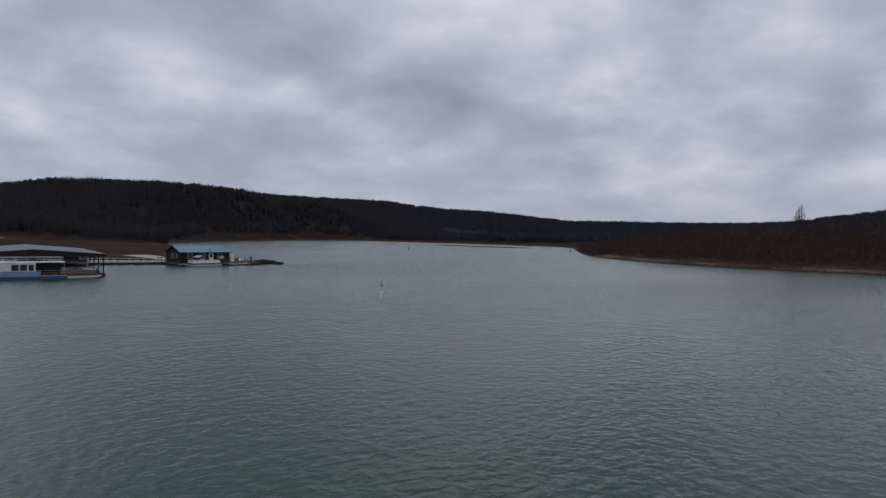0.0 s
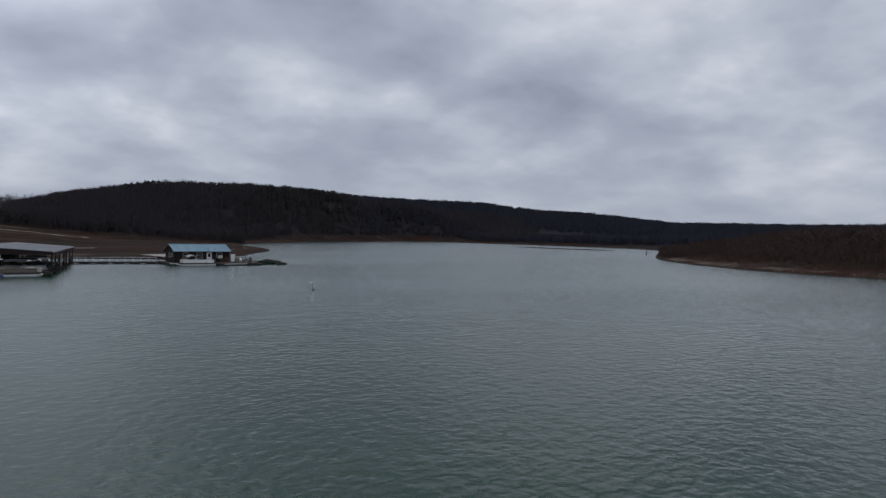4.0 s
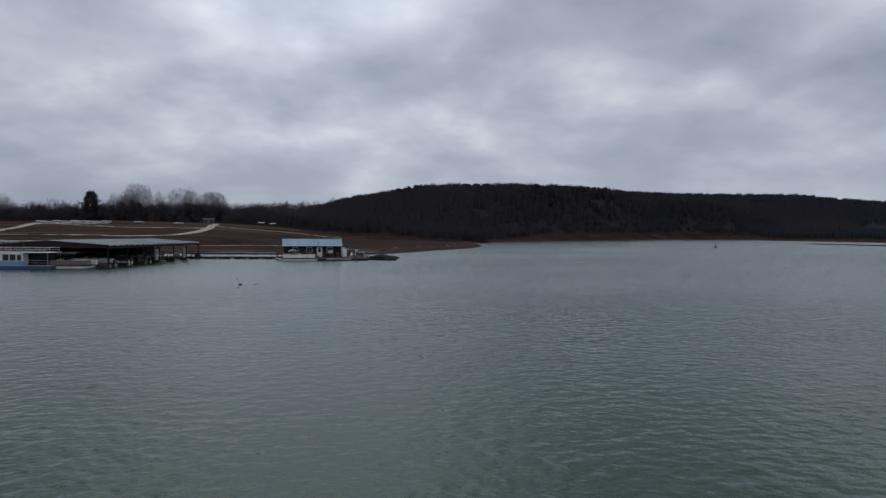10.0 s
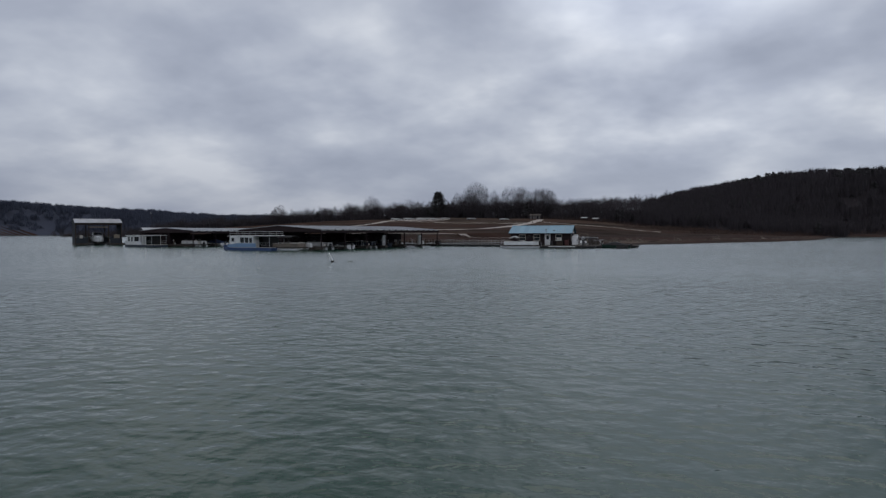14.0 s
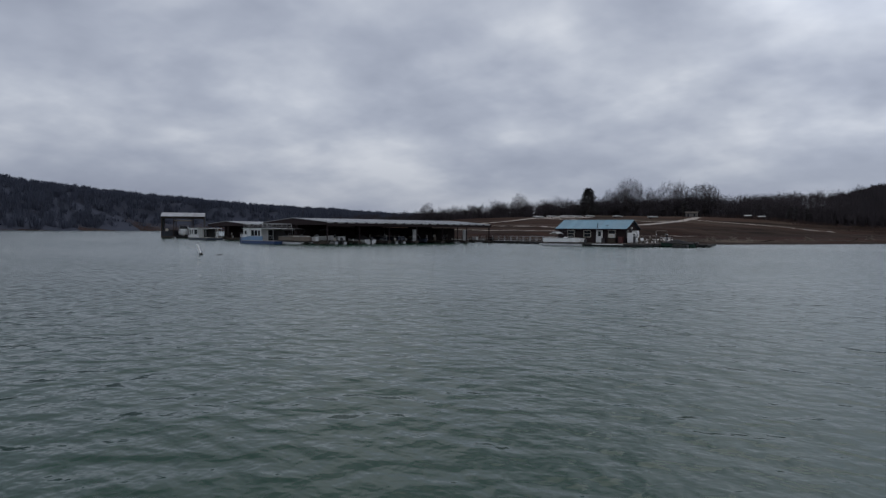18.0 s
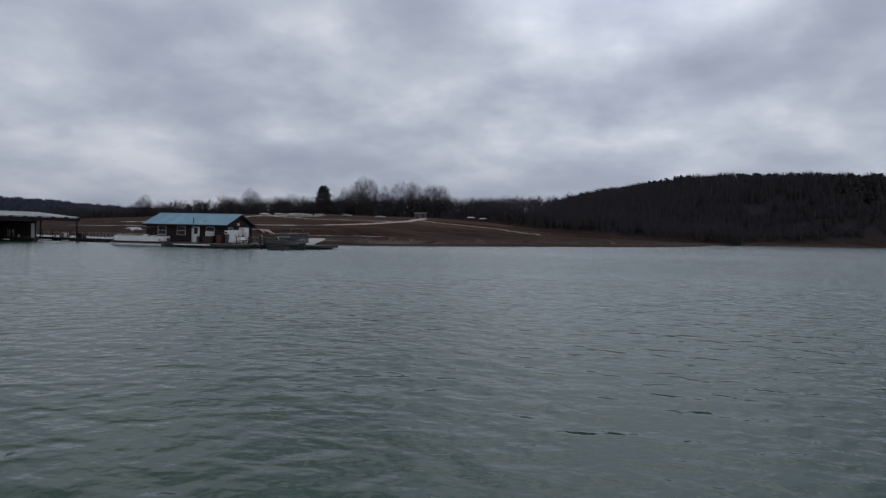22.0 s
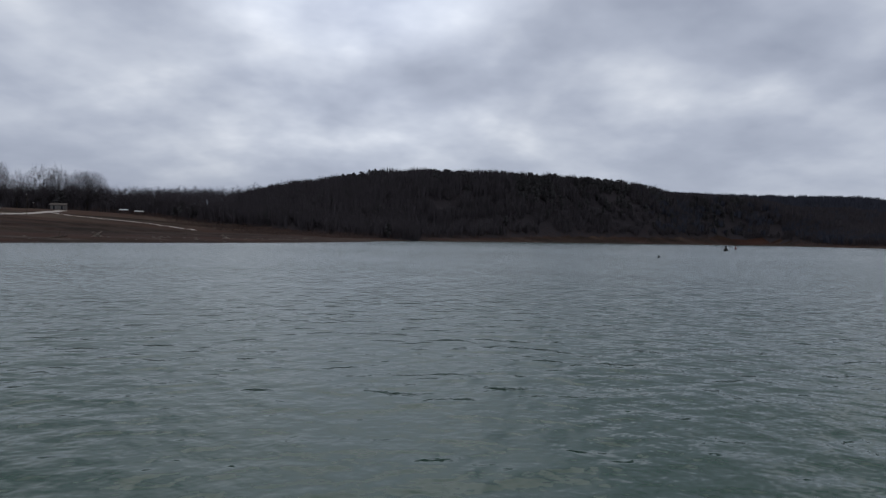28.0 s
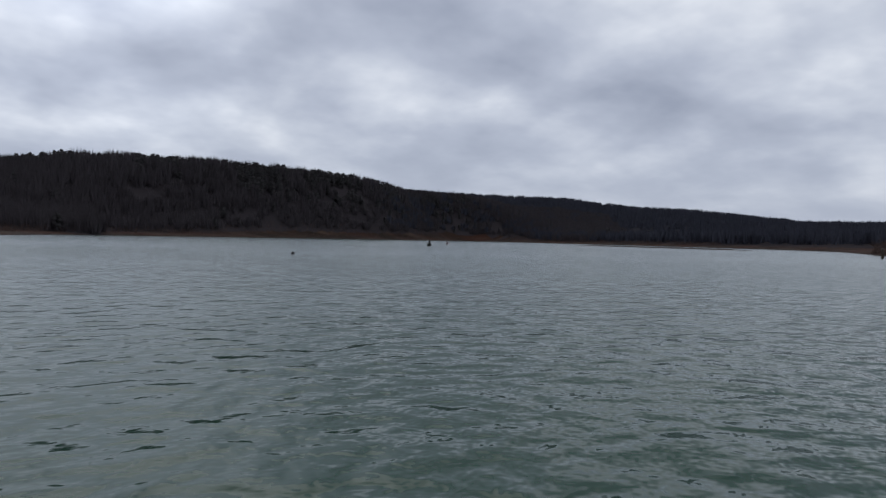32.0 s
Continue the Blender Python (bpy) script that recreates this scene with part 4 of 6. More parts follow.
def sundry():
    box = thing("dock_box", "dark weathered dock box by the cabin window", "storage box", m=pose(3.75, -4.2, DZ))
    part("body", Geo().box(-0.55, 0.55, -0.3, 0.3, 0.0, 0.75, 0.05), "timber", box)
    part("lid", Geo().box(-0.6, 0.6, -0.34, 0.34, 0.755, 0.86, 0.04), "canvas_dark", box)
    ac = thing("wall_air_conditioner", "white window air conditioner on a dark bracket", "air conditioner", m=pose(3.55, -3.52, 1.30))
    part("case", Geo().box(-0.42, 0.42, -0.27, 0.33, 0.0, 0.55, 0.03), "white", ac)
    part("grille", Geo().box(-0.34, 0.34, -0.285, -0.275, 0.08, 0.47), "cream", ac)
    part("bracket", Geo().box(-0.3, 0.3, -0.2, 0.33, -0.06, -0.005), "steel", ac)
    red = thing("vending_cabinet", "faded red metal cabinet against the cabin wall", "cabinet", m=pose(5.0, -3.55, DZ))
    part("body", Geo().box(-0.35, 0.35, -0.3, 0.3, 0, 1.0, 0.03), "red", red)
    part("door", Geo().box(-0.31, 0.31, -0.33, -0.304, 0.06, 0.94), "red", red)
    bin_ = thing("trash_barrel", "dark rusty trash barrel on the dock", "barrel", m=pose(2.2, -3.75, DZ))
    part("drum", Geo().bar((0, 0, 0), (0, 0, 0.8), 0.26, 0.27, 12), "steel", bin_)
    part("hoop", Geo().bar((0, 0, 0.3), (0, 0, 0.34), 0.285, 0.285, 12), "steel", bin_)
    part("hoop", Geo().bar((0, 0, 0.6), (0, 0, 0.64), 0.29, 0.29, 12), "steel", bin_)
    for x, y in ((7.8, -2.9), (8.3, 0.9)):
        g = thing("gas_bottle", "grey gas bottle standing on the dock", "gas bottle", "gas bottles", pose(x, y, DZ))
        part("bottle", Geo().bar((0, 0, 0.03), (0, 0, 0.9), 0.19, 0.19, 12).bar((0, 0, 0.9), (0, 0, 1.05), 0.19, 0.08, 12), "rock", g)
        part("valve_guard", Geo().bar((0, 0, 1.05), (0, 0, 1.2), 0.09, 0.09, 10), "rock", g)
    pump = thing("fuel_pump", "slim dark fuel pump with a white head on the dock", "fuel pump", m=pose(8.4, -7.6, DZ))
    part("column", Geo().box(-0.16, 0.16, -0.14, 0.14, 0, 1.15, 0.03), "steel", pump)
    head = part("head", Geo().box(-0.22, 0.22, -0.18, 0.18, 1.155, 1.6, 0.04), "white", pump, "white pump head")
    part("dial", Geo().box(-0.14, 0.14, -0.2, -0.184, 1.28, 1.48), "glass", head)
    part("hose", Geo().path([(0.2, 0, 1.3), (0.34, -0.05, 1.0), (0.3, -0.1, 0.55), (0.19, -0.1, 0.9)], 0.025), "rubber", pump)
    # picnic tables with benches
    for k, (x, y, r) in enumerate(((9.6, 0.6, 12), (9.3, -3.4, 90), (8.6, 3.0, -8))):
        t = thing("picnic_table", "weathered grey wooden picnic table on the dock", "picnic table", "picnic tables", pose(x, y, DZ, 0, 0, r))
        part("tabletop", planked(Geo(), -0.95, 0.95, -0.38, 0.38, 0.76, "x", 0.15), "deck", t)
        for s in (-1, 1):
            part("bench", planked(Geo(), -0.95, 0.95, s * 0.75 - 0.14, s * 0.75 + 0.14, 0.45, "x", 0.14), "deck", t)
            part("leg_frame", Geo().bar((s * 0.7, -0.75, 0.0), (s * 0.7, -0.2, 0.70), 0.04, seg=4).bar((s * 0.7, 0.75, 0.0), (s * 0.7, 0.2, 0.70), 0.04, seg=4)
                 .bar((s * 0.7, -0.75, 0.38), (s * 0.7, 0.75, 0.38), 0.04, seg=4), "timber", t)
    for x, y, r in ((8.7, -4.4, 40), (7.6, -4.5, -25), (11.0, 0.9, 130)):
        c = thing("plastic_chair", "white plastic garden chair on the dock", "chair", "white chairs", pose(x, y, DZ, 0, 0, r))
        part("seat", Geo().box(-0.24, 0.24, -0.24, 0.24, 0.42, 0.46, 0.015), "white", c)
        part("backrest", Geo().put([(-0.24, 0.22, 0.46), (0.24, 0.22, 0.46), (0.24, 0.36, 0.92), (-0.24, 0.36, 0.92), (-0.24, 0.25, 0.46), (0.24, 0.25, 0.46), (0.24, 0.39, 0.92), (-0.24, 0.39, 0.92)],
             [(0, 1, 2, 3), (7, 6, 5, 4), (0, 4, 5, 1), (1, 5, 6, 2), (2, 6, 7, 3), (3, 7, 4, 0)]), "white", c)
        for a in (-0.2, 0.2):
            for b in (-0.2, 0.2):
                part("leg", Geo().bar((a, b, 0), (a * 0.9, b * 0.9, 0.42), 0.022), "white", c)
    # gangway with mesh sides, from the back of the dock to the concrete ramp
    a, c = Vector((9.2, 4.7, DZ)), Vector((4.6, 21.2, 0.55))
    d = c - a
    gw = thing("gangway", "dark gangway with wire mesh rails from dock to ramp", "gangway", m=Matrix.Translation(a) @ pose(0, 0, 0, math.degrees(math.atan2(d.z, d.xy.length)), 0, math.degrees(math.atan2(-d.x, d.y))))
    L = d.length
    part("decking", planked(Geo(), -0.9, 0.9, 0, L, 0.06, "y", 0.3), "deck", gw)
    for x in (-0.88, 0.88):
        part("side_beam", Geo().box(x - 0.05, x + 0.05, 0, L, -0.2, 0.0), "steel", gw)
        for k in range(9):
            part("post", Geo().box(x - 0.03, x + 0.03, k * (L - 0.1) / 8, k * (L - 0.1) / 8 + 0.06, 0.065, 1.3), "steel", gw)
        part("top_rail", Geo().box(x - 0.04, x + 0.04, 0, L, 1.305, 1.37), "alu", gw)
        part("mid_rail", Geo().box(x - 0.02, x + 0.02, 0, L, 0.66, 0.70), "steel", gw)
        mesh = Geo()
        for k in range(100):
            mesh.bar((x, 0.1 + k * (L - 0.2) / 99, 0.08), (x, 0.1 + k * (L - 0.2) / 99, 1.3), 0.012, seg=3)
        part("wire_mesh", mesh, "steel", gw)
    part("arch", Geo().path([(0.95, 11.5, 0.0), (0.95, 11.5, 1.8), (0.7, 11.5, 2.0), (-0.7, 11.5, 2.0), (-0.95, 11.5, 1.8), (-0.95, 11.5, 0.0)], 0.045), "rock", gw, "pale pipe arch over the gangway")
    for y in (4.0, 9.0, 13.0):
        part("float", Geo().box(-1.0, 1.0, y - 0.8, y + 0.8, -0.72, -0.205, 0.06), "float", gw)
    bench = thing("fish_table", "grey fish-cleaning table on the dock", "table", m=pose(10.2, 3.2, DZ))
    part("tabletop", Geo().box(-0.9, 0.9, -0.35, 0.35, 0.86, 0.92, 0.02), "alu", bench)
    for x in (-0.8, 0.8):
        for y in (-0.28, 0.28):
            part("leg", Geo().box(x - 0.035, x + 0.035, y - 0.035, y + 0.035, 0, 0.86), "timber", bench)
    # dark raft and outer log boom
    raft = thing("work_raft", "low black work raft floating beside the dock", "raft", m=pose(15.2, -8.0, 0))
    part("hull", Geo().box(-1.0, 1.0, -0.8, 0.8, -0.2, 0.42, 0.08), "float", raft)
    part("decking", planked(Geo(), -1.0, 1.0, -0.8, 0.8, 0.475, "y"), "timber", raft)
    white = thing("minnow_float", "white foam float tied to the dock end", "float", m=pose(15.2, -3.0, 0))
    part("block", Geo().box(-0.45, 0.45, -0.3, 0.3, -0.12, 0.32, 0.06), "white", white)
    part("tie_rope", Geo().bar((0, 0.25, 0.3), (0.1, 0.42, 0.34), 0.02), "canvas_tan", white)


sundry()
railing("dock_railing", (-7.0, 4.45), (8.0, 4.45), DZ, "dark timber railing along the back of the dock")
railing("dock_railing", (-7.05, -1.0), (-7.05, 4.4), DZ, "dark timber railing at the dock end")
railing("dock_railing", (8.2, -5.1), (11.4, -5.1), DZ, "dark timber railing beside the picnic tables", 0.9)

# floating walkway to the covered slips
dirv = Vector((-7.3 + 25.0, 2.4 - 6.0))
walk_len, walk_turn = dirv.length, math.degrees(math.atan2(dirv.y, dirv.x))
float_dock("walkway", "narrow floating plank walkway from the slips to the store", [(0, walk_len / 2 - 0.05, -0.9, 0.9, "y"), (walk_len / 2 + 0.05, walk_len, -0.9, 0.9, "y")], m=pose(-25.0, 6.0, 0, 0, 0, walk_turn))
wm = pose(-25.0, 6.0, 0, 0, 0, walk_turn)
for s in (-0.82, 0.82):
    a, b = wm @ Vector((0.2, s, 0)), wm @ Vector((walk_len - 0.4, s, 0))
    railing("walkway_railing", a[:2], b[:2], 0.46, "pale metal pipe railing along the floating walkway", 0.85, "alu", 1.5, "walkway railings", (0.45, 1.0), 0.026)


# ---- boats ----
def pontoon_boat(m, label, panel="white", canvas="canvas_dark", length=7.2, top=True, group="pontoon boats"):
    b = thing("pontoon_boat", label, "boat", group, m)
    L = length / 2
    for y in (-0.85, 0.85):
        part("pontoon", Geo().bar((-L, y, 0.12), (L - 0.8, y, 0.12), 0.31, seg=12).bar((L - 0.8, y, 0.12), (L, y, 0.3), 0.31, 0.06, 12), "alu", b, smooth=False)
    part("deck", Geo().box(-L + 0.05, L - 0.3, -1.2, 1.2, 0.44, 0.54, 0.03), "deck", b)
    for a, c in (((-L + 0.4, -1.12), (L - 0.8, -1.12)), ((-L + 0.4, 1.12), (L - 0.8, 1.12)), ((L - 0.8, -1.12), (L - 0.8, 1.12)), ((-L + 0.4, -1.12), (-L + 0.4, 0.2))):
        (ax, ay), (cx, cy) = a, c
        f = part("fence_panel", Geo().box(min(ax, cx) - 0.015, max(ax, cx) + 0.015, min(ay, cy) - 0.015, max(ay, cy) + 0.015, 0.60, 1.16), panel, b)
        part("top_tube", Geo().bar((ax, ay, 1.2), (cx, cy, 1.2), 0.03), "alu", f)
    for x, y, w in ((-L + 1.0, 0.75, 0.9), (L - 1.6, 0.75, 1.3), (L - 1.6, -0.75, 1.3)):
        s = part("seat", Geo().box(x - w / 2, x + w / 2, y - 0.28, y + 0.28, 0.545, 0.95, 0.06), "cream", b)
        part("backrest", Geo().box(x - w / 2, x + w / 2, y + math.copysign(0.18, y), y + math.copysign(0.30, y), 0.955, 1.3, 0.04), "cream", s)
    con = part("console", Geo().box(-0.5, 0.1, -0.95, -0.4, 0.545, 1.35, 0.06), panel, b)
    part("wheel", Geo().bar((-0.58, -0.68, 1.15), (-0.53, -0.68, 1.17), 0.18, 0.18, 10), "rubber", con)
    mot = part("outboard", Geo().box(-L - 0.35, -L + 0.0, -0.2, 0.2, 0.5, 1.05, 0.07), "steel", b, "dark outboard motor")
    part("leg", Geo().box(-L - 0.2, -L - 0.05, -0.06, 0.06, -0.3, 0.5), "steel", mot)
    if top:
        hoops = Geo()
        for x in (-1.7, -0.4, 0.9):
            hoops.path([(-0.3 + (x + 0.4) * 0.15, -1.12, 1.2), (x, -1.15, 2.15), (x, -0.8, 2.32), (x, 0.8, 2.32), (x, 1.15, 2.15), (-0.3 + (x + 0.4) * 0.15, 1.12, 1.2)], 0.022, 5)
        bim = part("bimini_frame", hoops, "steel", b)
        if top == "folded":
            edge = lambda x, z: [(x, -1.1, z - 0.16), (x, -0.75, z), (x, 0.75, z), (x, 1.1, z - 0.16), (x, 0.75, z - 0.04), (x, -0.75, z - 0.04)]
            part("canvas", Geo().loft([edge(0.35, 1.95), edge(0.8, 2.2), edge(1.3, 2.16), edge(1.85, 1.86)]), canvas, bim)
        else:
            ring = lambda x, dz: [(x, -1.2, 2.12 + dz), (x, -0.8, 2.36 + dz), (x, 0.8, 2.36 + dz), (x, 1.2, 2.12 + dz), (x, 0.8, 2.33 + dz), (x, -0.8, 2.33 + dz)]
            part("canvas", Geo().loft([ring(-1.8, 0), ring(-0.4, 0.06), ring(1.0, 0)]), canvas, bim)
    return b


def runabout(m, label, hull="hull_white", cover="canvas_blue", length=5.8, covered=True, group="runabouts"):
    b = thing("runabout", label, "boat", group, m)
    L = length
    rings = []
    for s in (0.0, 0.25, 0.5, 0.7, 0.85, 0.95, 1.0):
        w = 1.12 * (1 - max(0, s - 0.35) ** 2 * 2.05) if s < 1 else 0.08
        w = max(w, 0.06)
        z1 = 0.72 + 0.22 * s * s
        x = -L / 2 + s * L
        rings.append([(x, -w, z1), (x, -w * 0.93, 0.18 + 0.12 * s), (x, 0, -0.2 + 0.35 * s**4), (x, w * 0.93, 0.18 + 0.12 * s), (x, w, z1), (x, 0, z1 + 0.02)])
    part("hull", Geo().loft(rings), hull, b)
    part("rub_rail", Geo().path([(r[0][0], r[0][1] - 0.01, r[0][2] - 0.03) for r in rings], 0.03, 5).path([(r[4][0], r[4][1] + 0.01, r[4][2] - 0.03) for r in rings], 0.03, 5), "rubber", b)
    if covered:
        rr = []
        for s, h in ((0.02, 0.25), (0.25, 0.42), (0.5, 0.78), (0.66, 0.6), (0.85, 0.2), (0.97, 0.04)):
            w = max(1.14 * (1 - max(0, s - 0.35) ** 2 * 2.05), 0.08)
            x, z = -L / 2 + s * L, 0.74 + 0.22 * s * s
            rr.append([(x, -w, z - 0.08), (x, -w, z + 0.02), (x, -w * 0.55, z + h * 0.8), (x, 0, z + h), (x, w * 0.55, z + h * 0.8), (x, w, z + 0.02), (x, w, z - 0.08)])
        part("cover", Geo().loft(rr), cover, b)
    else:
        ws = part("windshield", Geo().put([(0.3, -0.85, 0.85), (0.3, 0.85, 0.85), (-0.1, 0.75, 1.4), (-0.1, -0.75, 1.4), (0.28, -0.85, 0.85), (0.28, 0.85, 0.85), (-0.12, 0.75, 1.4), (-0.12, -0.75, 1.4)],
                  [(0, 1, 2, 3), (7, 6, 5, 4), (0, 4, 5, 1), (1, 5, 6, 2), (2, 6, 7, 3), (3, 7, 4, 0)]), "glass", b)
        part("frame", Geo().path([(0.3, -0.86, 0.85), (-0.11, -0.76, 1.42), (-0.11, 0.76, 1.42), (0.3, 0.86, 0.85)], 0.025), "alu", ws)
        for y in (-0.45, 0.45):
            part("seat", Geo().box(-1.2, -0.7, y - 0.25, y + 0.25, 0.74, 1.25, 0.06), "cream", b)
    mot = part("outboard", Geo().box(-L / 2 - 0.42, -L / 2 - 0.05, -0.2, 0.2, 0.55, 1.12, 0.07), "steel", b, "dark outboard motor")
    part("leg", Geo().box(-L / 2 - 0.25, -L / 2 - 0.1, -0.06, 0.06, -0.3, 0.55), "steel", mot)
    return b


def boat_side(parent, name, length, x0, z0, z1, holes, y, mat, flip, frame_mat="alu"):
    """A plain cabin side with openings."""
    xs = sorted({x0, x0 + length, *(a for h in holes for a in h[:2])})
    zs = sorted({z0, z1, *(a for h in holes for a in h[2:])})
    g = Geo()
    for xa, xb in zip(xs, xs[1:]):
        for za, zb in zip(zs, zs[1:]):
            if not any(a <= xa and xb <= b and lo <= za and zb <= hi for a, b, lo, hi in holes):
                g.box(xa, xb, y, y + 0.06, za, zb)
    side = part(name, g, mat, parent)
    for a, b, lo, hi in holes:
        out = y - 0.02 if not flip else y + 0.08
        win = part("window", Geo().box(a - 0.05, b + 0.05, min(out, y), max(out, y), hi, hi + 0.05).box(a - 0.05, b + 0.05, min(out, y), max(out, y), lo - 0.05, lo)
                   .box(a - 0.05, a, min(out, y), max(out, y), lo, hi).box(b, b + 0.05, min(out, y), max(out, y), lo, hi), frame_mat, side)
        part("pane", Geo().box(a, b, y + 0.022, y + 0.036, lo, hi), "glass", win)
    return side


def houseboat(m, label, low, name="houseboat", length=11.6, cabin=(3.0, 9.3), top=2.35, rail_top=True, holes=(), hull="navy"):
    """A slab-sided houseboat, bow towards -x."""
    b = thing(name, label, "houseboat", "houseboats", m)
    hw = 1.75
    xs = (0, 0.5, 1.4, 2.6, 4, 7, 10, length)
    part("hull", Geo().loft([[(x, -hw * min(1, 0.72 + x * 0.2), -0.25), (x, -hw * min(1, 0.75 + x * 0.2), 0.44), (x, hw * min(1, 0.75 + x * 0.2), 0.44), (x, hw * min(1, 0.72 + x * 0.2), -0.25)] for x in xs]), hull, b)
    part("deck", Geo().box(0.1, length - 0.05, -hw + 0.42, hw - 0.42, 0.445, 0.50).box(1.6, length - 0.05, -hw, -hw + 0.415, 0.445, 0.50).box(1.6, length - 0.05, hw - 0.415, hw, 0.445, 0.50), "cream", b)
    c0, c1 = cabin
    for y, flip in ((-hw + 0.03, False), (hw - 0.09, True)):
        boat_side(b, "cabin_side", c1 - c0, c0, 1.0, top, holes, y, "hull_white", flip)
        off = y - 0.035 if not flip else y + 0.065
        part("lower_panel", Geo().prism([(c0 - 0.5, 0.502), (c1 + 0.6, 0.502), (c1 + 0.6, 1.16), (c0 + 1.4, 1.16), (c0 + 0.9, 1.02), (c0 - 0.5, 0.98)], "y", off, off + 0.03), low, b)
    part("front_wall", Geo().put([(c0 - 0.25, -hw + 0.04, 0.5), (c0 - 0.25, hw - 0.04, 0.5), (c0, hw - 0.04, top), (c0, -hw + 0.04, top), (c0 - 0.19, -hw + 0.04, 0.5), (c0 - 0.19, hw - 0.04, 0.5), (c0 + 0.06, hw - 0.04, top), (c0 + 0.06, -hw + 0.04, top)],
         [(0, 1, 2, 3), (7, 6, 5, 4), (0, 4, 5, 1), (1, 5, 6, 2), (2, 6, 7, 3), (3, 7, 4, 0)]), "hull_white", b)
    part("windscreen", Geo().box(c0 - 0.17, c0 - 0.12, -1.2, 1.2, 1.35, 2.0), "glass", b)
    part("rear_wall", Geo().box(c1 - 0.06, c1, -hw + 0.1, hw - 0.1, 0.5, top), "hull_white", b)
    part("rear_door", Geo().box(c1 + 0.004, c1 + 0.03, -0.4, 0.45, 0.51, 2.2), "glass", b)
    part("roof", Geo().box(c0 - 0.5, length - 0.3, -hw - 0.05, hw + 0.05, top + 0.004, top + 0.09, 0.03), "hull_white", b)
    for y in (-hw + 0.06, hw - 0.06):
        part("porch_post", Geo().bar((length - 0.45, y, 0.5), (length - 0.45, y, top), 0.035), "alu", b)
    rails = Geo()
    for y in (-hw + 0.06, hw - 0.06):
        rails.bar((c1 + 0.1, y, 1.25), (length - 0.45, y, 1.25), 0.025).bar((c1 + 0.1, y, 0.9), (length - 0.45, y, 0.9), 0.02)
        rails.bar((0.5, y * 0.75, 1.2), (c0 - 0.4, y, 1.2), 0.025).bar((0.5, y * 0.75, 0.5), (0.5, y * 0.75, 1.2), 0.025).bar((1.7, y * 0.93, 0.5), (1.7, y * 0.93, 1.2), 0.025)
    part("deck_rail", rails, "alu", b)
    for y in (-1, 1):
        part("bow_skirt", Geo().put([(x, y * hw * min(1, 0.76 + x * 0.2) + dy, z) for dy in (0, 0.03) for x, z in ((0.0, 0.45), (2.45, 0.45), (2.45, 0.95), (0.0, 0.82))],
             [(0, 1, 2, 3), (7, 6, 5, 4), (0, 4, 5, 1), (1, 5, 6, 2), (2, 6, 7, 3), (3, 7, 4, 0)]), hull, b)
    if not rail_top:
        for x in (c1 + 1.0, c1 + 2.0):
            for y in (-hw + 0.06, hw - 0.06):
                part("porch_post", Geo().box(x - 0.06, x + 0.06, y - 0.06, y + 0.06, 0.5, top), "white", b)
    # added dark panel gives the porch its shaded interior
    part("porch_screen", Geo().box(c1 + 0.06, length - 0.6, 0.4, 0.44, 0.5, top - 0.1), "canvas_dark", b, "dark panel standing in for the shaded porch interior")
    if rail_top:
        g = Geo()
        for y in (-hw + 0.1, hw - 0.1):
            for k in range(7):
                x = c0 + (length - 0.6 - c0) * k / 6
                g.bar((x, y, top + 0.09), (x, y, top + 0.75), 0.022)
            g.bar((c0, y, top + 0.75), (length - 0.6, y, top + 0.75), 0.028).bar((c0, y, top + 0.42), (length - 0.6, y, top + 0.42), 0.02)
        for x in (c0, length - 0.6):
            g.bar((x, -hw + 0.1, top + 0.75), (x, hw - 0.1, top + 0.75), 0.028)
        part("roof_rail", g, "alu", b)
        part("mast", Geo().bar((c0 + 4.2, 0.3, top + 0.09), (c0 + 4.2, 0.3, top + 1.6), 0.03), "steel", b)
    return b


houseboat(pose(-48.6, -31.3, 0, 0, 0, -12), "houseboat with pale blue hull, white cabin and roof-deck railing", "hull_blue", length=11.2, cabin=(1.9, 7.2), hull="deep_blue",
          holes=((2.3, 2.9, 1.45, 2.0), (4.3, 5.15, 1.25, 2.1), (5.3, 6.15, 1.25, 2.1), (6.35, 6.95, 1.25, 2.05)))
houseboat(pose(-85.6, -13.2, 0, 0, 0, -15), "white houseboat with square windows and a covered rear porch", "hull_white", cabin=(1.4, 5.8), length=10.2, rail_top=False,
          holes=((1.9, 2.4, 1.2, 2.1), (2.9, 3.4, 1.2, 2.1), (4.0, 5.5, 1.15, 2.1)))
pontoon_boat(pose(-2.9, -7.9, 0, 0, 0, 180), "white pontoon boat with a sagging pale bimini moored at the store", "white", "tarp", 7.2, "folded")


runabout(pose(13.9, -4.3, -0.05, 0, 0, 180) @ Matrix.Diagonal((1, 1, 0.78, 1)), "low dark green fishing boat under a dark cover", "canvas_green", "canvas_dark", 5.0, True)


# ---- covered slips ----
U, V = Vector((0.235, 0.972, 0)).normalized(), Vector((0.972, -0.235, 0)).normalized()
SLIP_TURN = math.degrees(math.atan2(V.y, V.x))


